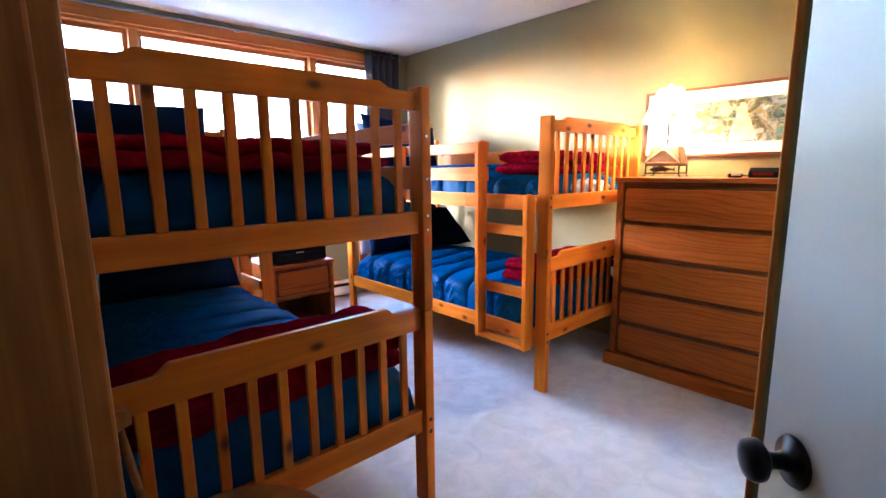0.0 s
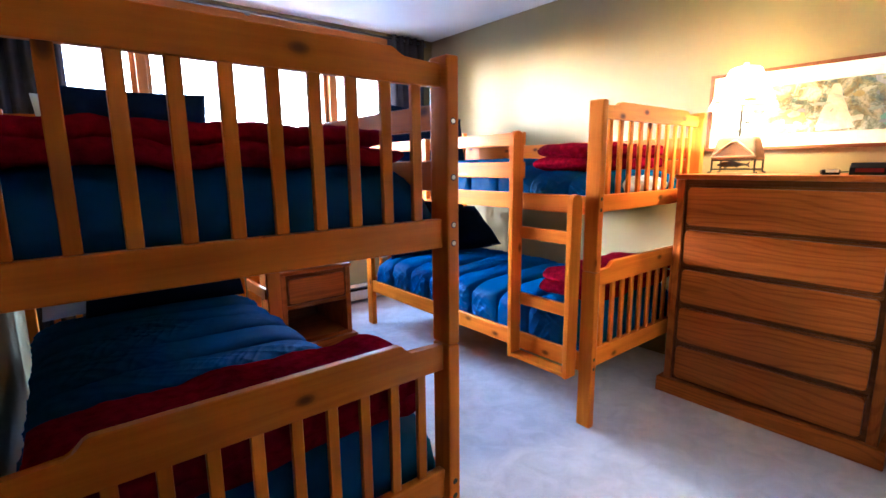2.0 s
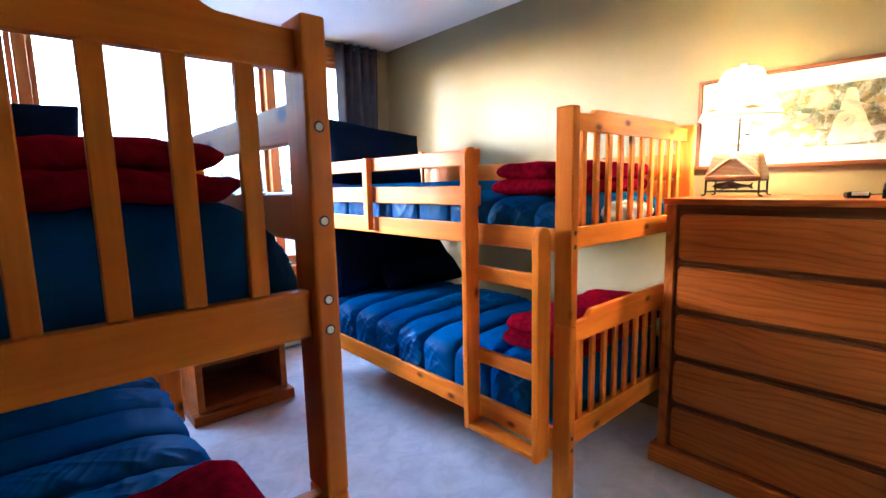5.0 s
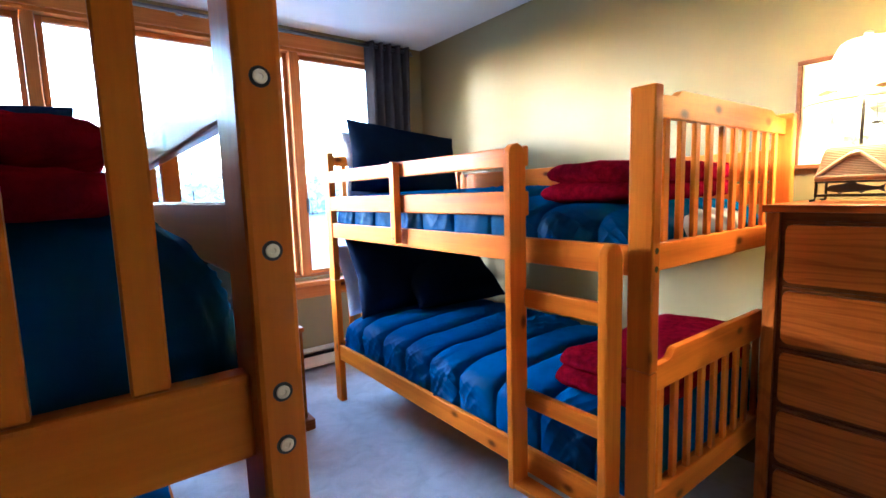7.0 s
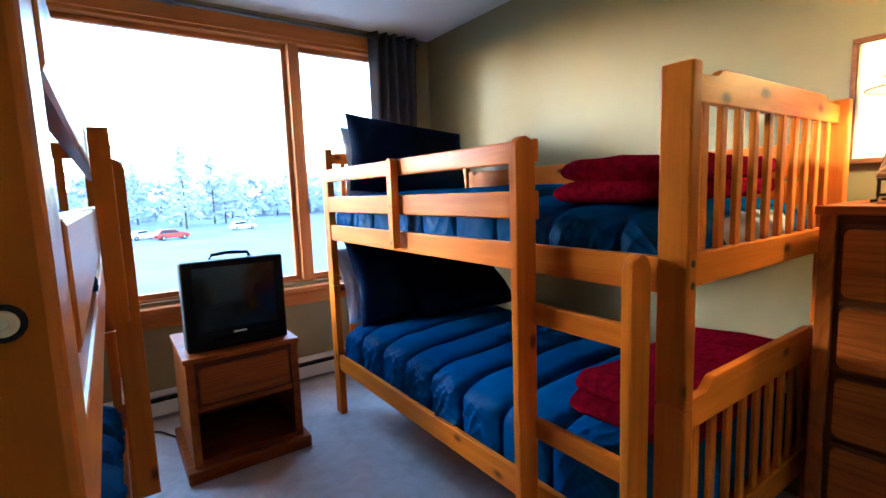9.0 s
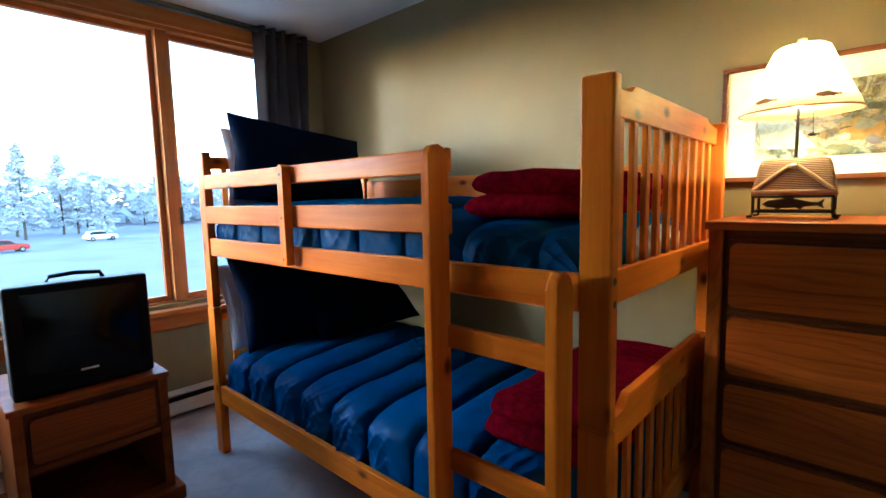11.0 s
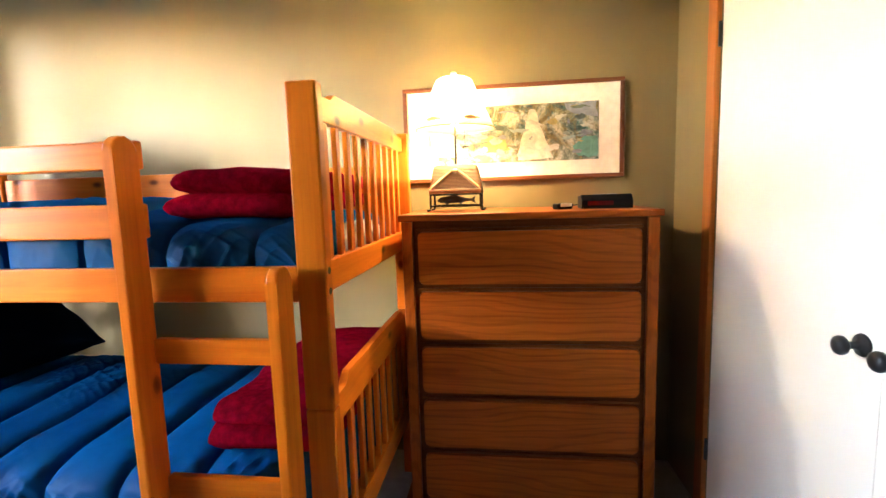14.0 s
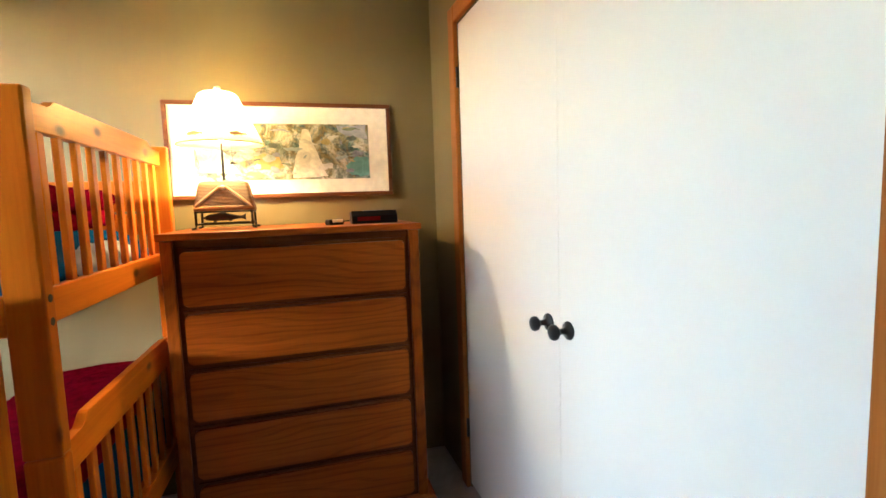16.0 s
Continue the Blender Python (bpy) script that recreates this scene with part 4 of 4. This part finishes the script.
    fob = part("pull_fob", prism([(-a * 0.18 - 0.04, 0.245 + b * 0.3) for a, b in fish], 0, -0.03, -0.026), iron, lamp, "small dark fish pull")
    part("pull_chain", tube([(-0.028, -0.04, 0.25), (-0.026, -0.036, 0.345)], 0.0009, 5), iron, lamp)
    return lamp


LX, LY = 3.225, 1.455
table_lamp(LX, LY, DTOP)
ld = bpy.data.lights.new("lamp_bulb", "POINT")
ld.energy, ld.color, ld.shadow_soft_size = 0.48, (1.0, 0.85, 0.36), 0.028
lo = new("lamp_bulb", ld)
lo.matrix_world = pose(LX, LY, DTOP + 0.425)

clock = thing("clock_radio", "black clock radio with a red display window", "clock", "", pose(3.16, 0.906, DTOP, 0, 0, 0))
part("body", prism([(-0.05, 0.0), (0.05, 0.0), (0.05, 0.046), (-0.025, 0.05), (-0.05, 0.03)], 1, -0.089, 0.089, 0.004), black_plastic, clock)
part("display", prism([(-0.0515, 0.012), (-0.0505, 0.012), (-0.0505, 0.027), (-0.0515, 0.027)], 1, -0.02, 0.068), red_plastic, clock, "dark red display window")
part("button", box(-0.01, -0.04, 0.0475, 0.01, 0.04, 0.0515, 0.001), grey_plastic, clock)
gad = thing("small_remote", "small silver and black gadget on a short cable", "gadget", "", pose(3.13, 1.06, DTOP, 0, 0, 25))
part("body", box(-0.02, -0.032, 0.0, 0.02, 0.032, 0.022, 0.006), black_plastic, gad)
part("face", box(-0.022, -0.025, 0.01, -0.019, 0.02, 0.022, 0.001), zinc, gad, "silver face plate")
part("cable", tube([(0.01, -0.03, 0.01), (0.03, -0.06, 0.012), (0.035, -0.09, 0.014)], 0.002, 6), black_plastic, gad)


def picture():
    y0, y1, z0, z1 = 0.77, 1.705, 1.275, 1.682
    p = thing("framed_picture", "wide walnut-framed watercolour in a cream mat, hung on the wall", "picture")
    w = 0.017
    X0, X1 = EAST - 0.024, EAST - 0.001
    part("frame_side", box(X0, y0, z0 + w, X1, y0 + w, z1 - w, 0.003), frame_wood, p)
    part("frame_side", box(X0, y1 - w, z0 + w, X1, y1, z1 - w, 0.003), frame_wood, p)
    part("frame_side", box(X0, y0, z0, X1, y1, z0 + w, 0.003), frame_wood, p)
    part("frame_side", box(X0, y0, z1 - w, X1, y1, z1, 0.003), frame_wood, p)
    part("mat_board", box(EAST - 0.014, y0 + w, z0 + w, EAST - 0.006, y1 - w, z1 - w), mat_board, p, "cream mat board")
    a0, a1, b0, b1 = 0.872, 1.598, 1.352, 1.592
    art = part("painting", box(EAST - 0.016, a0, b0, EAST - 0.0142, a1, b1), painting_mat, p, "loose green and grey watercolour with a pale waterfall")
    shapes = [
        ([(1.155, 1.36), (1.215, 1.362), (1.185, 1.47), (1.165, 1.565), (1.135, 1.565), (1.10, 1.47), (1.065, 1.365)], (0.62, 0.62, 0.5)),
        ([(0.875, 1.362), (0.955, 1.37), (0.98, 1.41), (0.93, 1.45), (0.875, 1.445)], (0.13, 0.33, 0.28)),
        ([(1.24, 1.40), (1.36, 1.395), (1.37, 1.44), (1.27, 1.46)], (0.42, 0.30, 0.09)),
        ([(1.42, 1.38), (1.58, 1.39), (1.59, 1.50), (1.49, 1.48)], (0.35, 0.5, 0.5)),
        ([(0.88, 1.53), (0.98, 1.54), (1.02, 1.585), (0.88, 1.588)], (0.32, 0.34, 0.38)),
    ]
    rs = random.Random(11)
    tones = [(0.05, 0.06, 0.07), (0.09, 0.12, 0.1), (0.16, 0.2, 0.13), (0.4, 0.34, 0.14), (0.55, 0.56, 0.48), (0.3, 0.38, 0.36), (0.38, 0.17, 0.12), (0.22, 0.25, 0.3)]
    for k in range(46):
        cy, cz = rs.uniform(a0 + 0.03, a1 - 0.03), rs.uniform(b0 + 0.015, b1 - 0.015)
        if 1.08 < cy < 1.20 and rs.random() < 0.85:
            continue
        w, h, t = rs.uniform(0.008, 0.05), rs.uniform(0.003, 0.016), rs.uniform(-0.8, 0.8)
        low = cz < 1.385
        col = tones[6] if low and rs.random() < 0.4 else rs.choice(tones[1:6] + tones[7:])
        shapes.append(([(min(a1 - 0.004, max(a0 + 0.004, cy + w * math.cos(q) * math.cos(t) - h * math.sin(q) * math.sin(t))), cz + w * math.cos(q) * math.sin(t) * 0.5 + h * math.sin(q) * math.cos(t)) for q in (0.0, 1.0, 2.0, 3.1, 4.2, 5.3)], col))
    for k, (pts, col) in enumerate(shapes):
        fine = []
        for i, (yy, zz) in enumerate(pts):
            ny, nz = pts[(i + 1) % len(pts)]
            for s in range(4):
                fy, fz = yy + (ny - yy) * s / 4, zz + (nz - zz) * s / 4
                fine.append((fy + 0.012 * fnoise(fy * 40, fz * 40, k), min(b1 - 0.001, max(b0 + 0.001, fz + 0.010 * fnoise(fy * 40, fz * 40, k + 9)))))
        m, n, l, b = mat("watercolour_patch", 0.8)
        v = coords(n, l)
        l.new(ramp(n, l, noise_tex(n, l, v, 22, 4, 0.65, 1.0), [(0.3, shift(col, 0.65)), (0.7, shift(col, 1.3))]), b.inputs["Base Color"])
        part("colour_wash", prism(fine, 0, EAST - 0.0166 - 0.00002 * k, EAST - 0.0161), m, art)
    return p


picture()

# ---------------------------------------------------------------- nightstand and television
ns = thing("nightstand", "oak nightstand with one drawer over an open shelf", "nightstand")
nx0, nx1, ny0, ny1, nt = 1.585, 2.07, 3.40, 3.90, 0.556
part("top_board", box(nx0 - 0.008, ny0 - 0.008, nt - 0.024, nx1 + 0.008, ny1, nt, 0.004), oak[0], ns)
for x in (nx0, nx1 - 0.035):
    part("side_panel", box(x, ny0, 0.06, x + 0.035, ny1, nt - 0.025, 0.003), oak[2], ns)
# darker oak gives the shade inside the open shelf by colour
part("back_panel", box(nx0 + 0.035, ny1 - 0.012, 0.06, nx1 - 0.035, ny1, nt - 0.025), oak_shaded[0], ns)
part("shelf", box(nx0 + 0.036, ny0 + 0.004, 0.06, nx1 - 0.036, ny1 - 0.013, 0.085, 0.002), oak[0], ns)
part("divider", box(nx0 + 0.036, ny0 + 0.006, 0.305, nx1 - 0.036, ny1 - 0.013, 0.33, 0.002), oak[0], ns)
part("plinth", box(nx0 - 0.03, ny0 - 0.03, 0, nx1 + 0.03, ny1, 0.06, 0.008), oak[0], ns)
# shade round the drawer front, painted with the darker oak
part("recess_panel", box(nx0 + 0.036, ny0 + 0.012, 0.331, nx1 - 0.036, ny0 + 0.02, nt - 0.026), oak_shaded[0], ns)
part("drawer_front", prism(rounded_rect(nx0 + 0.05, 0.345, nx1 - 0.05, 0.505, 0.014), 1, ny0 - 0.006, ny0 + 0.011, 0.005), oak[0], ns)

tv = thing("television", "old black tube television with a carry handle, on the nightstand", "television")
tx0, tx1, ty0, tz0, tz1 = 1.606, 2.042, 3.44, nt, 0.965
bm = box(tx0, ty0, tz0 + 0.006, tx1, ty0 + 0.10, tz1, 0.012, 3)
part("front_case", bm, black_plastic, tv)
bm = bmesh.new()
rings = []
for yy, k in ((ty0 + 0.1, 0.97), (ty0 + 0.22, 0.90), (ty0 + 0.36, 0.62), (ty0 + 0.40, 0.56)):
    cx, hw = (tx0 + tx1) / 2, (tx1 - tx0) / 2 * k
    rings.append([bm.verts.new((px, yy, pz)) for px, pz in rounded_rect(cx - hw, tz0 + 0.012, cx + hw, tz0 + 0.012 + (tz1 - tz0 - 0.03) * (0.25 + 0.75 * k), 0.03)])
for p, q in zip(rings, rings[1:]):
    for i in range(len(p)):
        bm.faces.new((p[i], p[(i + 1) % len(p)], q[(i + 1) % len(p)], q[i]))
bm.faces.new(rings[0])
bm.faces.new(rings[-1])
part("rear_case", bm, black_plastic, tv)
bm = bmesh.new()
n = 14
g = [[bm.verts.new((tx0 + 0.045 + (tx1 - tx0 - 0.09) * i / n, ty0 - 0.001 - 0.012 * (1 - (2 * i / n - 1) ** 2) * (1 - (2 * j / n - 1) ** 2), tz0 + 0.095 + (tz1 - tz0 - 0.125) * j / n)) for i in range(n + 1)] for j in range(n + 1)]
for r, s in zip(g, g[1:]):
    for i in range(n):
        bm.faces.new((r[i], r[i + 1], s[i + 1], s[i]))
part("screen", bm, screen_glass, tv, "dark curved glass screen", True)
part("control_panel", box(tx0 + 0.05, ty0 - 0.004, tz0 + 0.03, tx1 - 0.05, ty0 + 0.003, tz0 + 0.07, 0.003), black_plastic, tv)
part("badge", box(1.80, ty0 - 0.006, tz0 + 0.073, 1.855, ty0 + 0.001, tz0 + 0.079), zinc, tv, "small silver badge")
part("handle", tube([(1.735, ty0 + 0.07, tz1 - 0.004), (1.745, ty0 + 0.07, tz1 + 0.018), (1.82, ty0 + 0.07, tz1 + 0.024), (1.90, ty0 + 0.07, tz1 + 0.018), (1.91, ty0 + 0.07, tz1 - 0.004)], 0.008, 8), black_plastic, tv, "black carry handle", True)
cord = thing("power_cord", "black power cord lying beside the heater", "cord")
part("cable", tube([(1.56, 3.9, 0.006), (1.5, 4.02, 0.006), (1.42, 4.08, 0.008), (1.3, 4.1, 0.006), (1.22, 4.13, 0.03), (1.2, 4.16, 0.05)], 0.004, 7), black_plastic, cord, "", True)

# ---------------------------------------------------------------- barrel-backed chair by the west bunk
def captain_chair(cx, cy, turn):
    """Faces its local +x; the back is a half ring on the other side."""
    c = thing("barrel_chair", "brown wooden barrel-backed chair beside the bunk end", "chair", "", pose(cx, cy, 0, 0, 0, turn))
    part("seat", lathe([(0.205, 0.40), (0.215, 0.41), (0.215, 0.425), (0.2, 0.435), (0.1, 0.428), (0.02, 0.427)], 32), chair_wood, c, "", True)
    arc = [radians(a) for a in range(112, 250, 6)]
    bm = bmesh.new()
    rings = []
    for k, a in enumerate(arc):
        e = min(k, len(arc) - 1 - k)
        w = 0.026 * min(1, 0.55 + 0.2 * e)
        rise = 0.02 * math.sin(math.pi * k / (len(arc) - 1))
        ring = [bm.verts.new(((0.255 + q * w) * math.cos(a), (0.255 + q * w) * math.sin(a), 0.688 + rise + h)) for q, h in ((-1, 0), (-0.8, 0.02), (0, 0.03), (0.8, 0.02), (1, 0), (0.8, -0.014), (-0.8, -0.014))]
        rings.append(ring)
    for p, q in zip(rings, rings[1:]):
        for i in range(7):
            bm.faces.new((p[i], p[(i + 1) % 7], q[(i + 1) % 7], q[i]))
    bm.faces.new(rings[0])
    bm.faces.new(rings[-1])
    part("back_rail", bm, chair_wood, c, "curved wooden top rail", True)
    for k in range(7):
        a = radians(118 + 124 * k / 6)
        part("spindle", tube([(0.19 * math.cos(a), 0.19 * math.sin(a), 0.425), (0.252 * math.cos(a), 0.252 * math.sin(a), 0.684)], 0.009, 8), chair_wood, c, "", True)
    for a in (45, 135, 225, 315):
        a = radians(a)
        part("leg", tube([(0.14 * math.cos(a), 0.14 * math.sin(a), 0.41), (0.205 * math.cos(a), 0.205 * math.sin(a), 0.0)], 0.016, 10), chair_wood, c, "", True)
    for s in (1, -1):
        part("stretcher", tube([(0.125, s * 0.125, 0.18), (-0.125, s * 0.125, 0.18)], 0.009, 8), chair_wood, c, "", True)
    return c


captain_chair(0.59, 1.19, 8)

# ---------------------------------------------------------------- outside
GROUND = -4.3
lot_mat = painted("snow_dusted_lot", (0.24, 0.24, 0.25), 0.9, 0.15, 0.15, 8, 0.3)
bm = bmesh.new()
vs = [bm.verts.new(p) for p in ((-4000, 4.6, GROUND), (4000, 4.6, GROUND), (4000, 4500, GROUND), (-4000, 4500, GROUND))]
bm.faces.new(vs)
structure("ground", bm, lot_mat, "pale grey snow-dusted asphalt parking lot", "ground")
structure("wall_outside", box(-8, NORTH + T, GROUND, 12, NORTH + T + 0.05, WIN[2] - 0.03), wall_paint, "plain outer wall below the window", "wall")


def car(x, y, turn, col, label, wagon=True):
    c = thing("parked_car", label, "car", "parked cars", pose(x, y, GROUND, 0, 0, turn))
    paint = plain("car_paint", col, 0.25)
    glass = plain("car_glass", (0.03, 0.035, 0.04), 0.05)
    body = [(-2.15, 0.35), (-2.2, 0.75), (-2.1, 0.95), (-1.1, 1.0), (0.9, 1.02), (1.9, 0.95), (2.2, 0.8), (2.2, 0.4), (1.9, 0.3), (-1.9, 0.3)]
    part("body", prism(body, 1, -0.85, 0.85, 0.06), paint, c)
    roof = [(-1.9, 0.97), (-1.65, 1.5), (-0.2, 1.56), (0.3, 1.5), (1.0, 1.0)] if wagon else [(-1.5, 0.97), (-0.9, 1.42), (0.1, 1.44), (0.95, 1.0)]
    part("cabin", prism(roof, 1, -0.72, 0.72, 0.04), paint, c)
    win_pts = [(p[0] * 0.9, 1.02 + (p[1] - 1.0) * 0.82) for p in roof]
    part("side_window", prism(win_pts, 1, -0.735, -0.721), glass, c)
    part("side_window", prism(win_pts, 1, 0.721, 0.735), glass, c)
    for wx in (-1.35, 1.4):
        for wy in (-0.8, 0.8):
            w = new("wheel")
            w.parent = c
            bm = lathe([(0.2, -0.1), (0.33, -0.1), (0.34, -0.05), (0.34, 0.05), (0.33, 0.1), (0.2, 0.1)], 18)
            bm.transform(Matrix.Translation((wx, wy, 0.34)) @ Matrix.Rotation(radians(90), 4, "X"))
            part("tyre", bm, black_plastic, w)
            bm = lathe([(0.19, -0.105), (0.19, 0.105)], 14)
            bm.transform(Matrix.Translation((wx, wy, 0.34)) @ Matrix.Rotation(radians(90), 4, "X"))
            part("rim", bm, grey_plastic, w)
    return c


bark = plain("bark_grey_brown", (0.09, 0.07, 0.055), 0.9)
# distance haze is mixed into the pale blue-grey of needles and woods
leaf = plain("conifer_needles_hazed", (0.43, 0.46, 0.49), 0.9, 0.0, 0.25, 3, 0.0)
woods_mat = plain("far_woods_hazed", (0.46, 0.49, 0.52), 0.95, 0.0, 0.12, 0.4, 0.0)


def tree(x, y, h, seed):
    rnd = random.Random(seed)
    t = thing("pine_tree", "conifer at the far edge of the lot, paled by haze in its colour", "tree", "conifers", pose(x, y, GROUND))
    part("trunk", lathe([(0.22, 0), (0.16, h * 0.3), (0.09, h * 0.65), (0.02, h * 0.98)], 8), bark, t)
    bm = bmesh.new()
    for k in range(int(80 * h / 6)):
        f = rnd.random() ** 0.8
        z = h * (0.12 + 0.86 * f)
        reach = (1 - f) * h * 0.24 + 0.15
        a = rnd.uniform(0, 6.283)
        for q in range(6):
            r = reach * (0.25 + 0.75 * (q + 1) / 6) * rnd.uniform(0.75, 1.1)
            px, py, pz = r * math.cos(a), r * math.sin(a), z - 0.18 * r + rnd.uniform(-0.15, 0.15)
            s = rnd.uniform(0.3, 0.75)
            b = [bm.verts.new((px + s * rnd.uniform(-1, 1), py + s * rnd.uniform(-1, 1), pz + s * rnd.uniform(-0.5, 0.6))) for _ in range(4)]
            bm.faces.new((b[0], b[1], b[2]))
            bm.faces.new((b[0], b[2], b[3]))
            bm.faces.new((b[0], b[3], b[1]))
            bm.faces.new((b[1], b[3], b[2]))
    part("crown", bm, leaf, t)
    return t


car(8.6, 80.0, 12, (0.35, 0.02, 0.02), "red estate car parked in the lot")
car(5.2, 84.0, 25, (0.75, 0.76, 0.78), "white saloon car parked behind a red one", False)
car(21.0, 92.0, 8, (0.8, 0.8, 0.8), "white utility car parked in the lot")
rnd = random.Random(5)
for k in range(64):
    tree(-85 + 3.6 * k + rnd.uniform(-2, 2), rnd.uniform(104, 150), rnd.uniform(9.0, 16.5), k)

bm = bmesh.new()
for k in range(6500):
    x, y = rnd.uniform(-150, 190), rnd.uniform(155, 180)
    top = 13.0 + 5.0 * fnoise(x * 0.05, 2.0) + 3.0 * fnoise(x * 0.31, 7.0)
    z, r = GROUND + max(0.4, rnd.random() * top), rnd.uniform(1.0, 2.6)
    q = [bm.verts.new((x + r * rnd.uniform(-1, 1), y + r * rnd.uniform(-1, 1), z + r * rnd.uniform(-0.8, 0.8))) for _ in range(4)]
    for i, j, h in ((0, 1, 2), (0, 2, 3), (0, 3, 1), (1, 3, 2)):
        bm.faces.new((q[i], q[j], q[h]))
tagged(link_mesh("far_woods", bm, woods_mat), "belt of woods beyond the parking lot, haze put into its colour", "woods", "", "stuff")
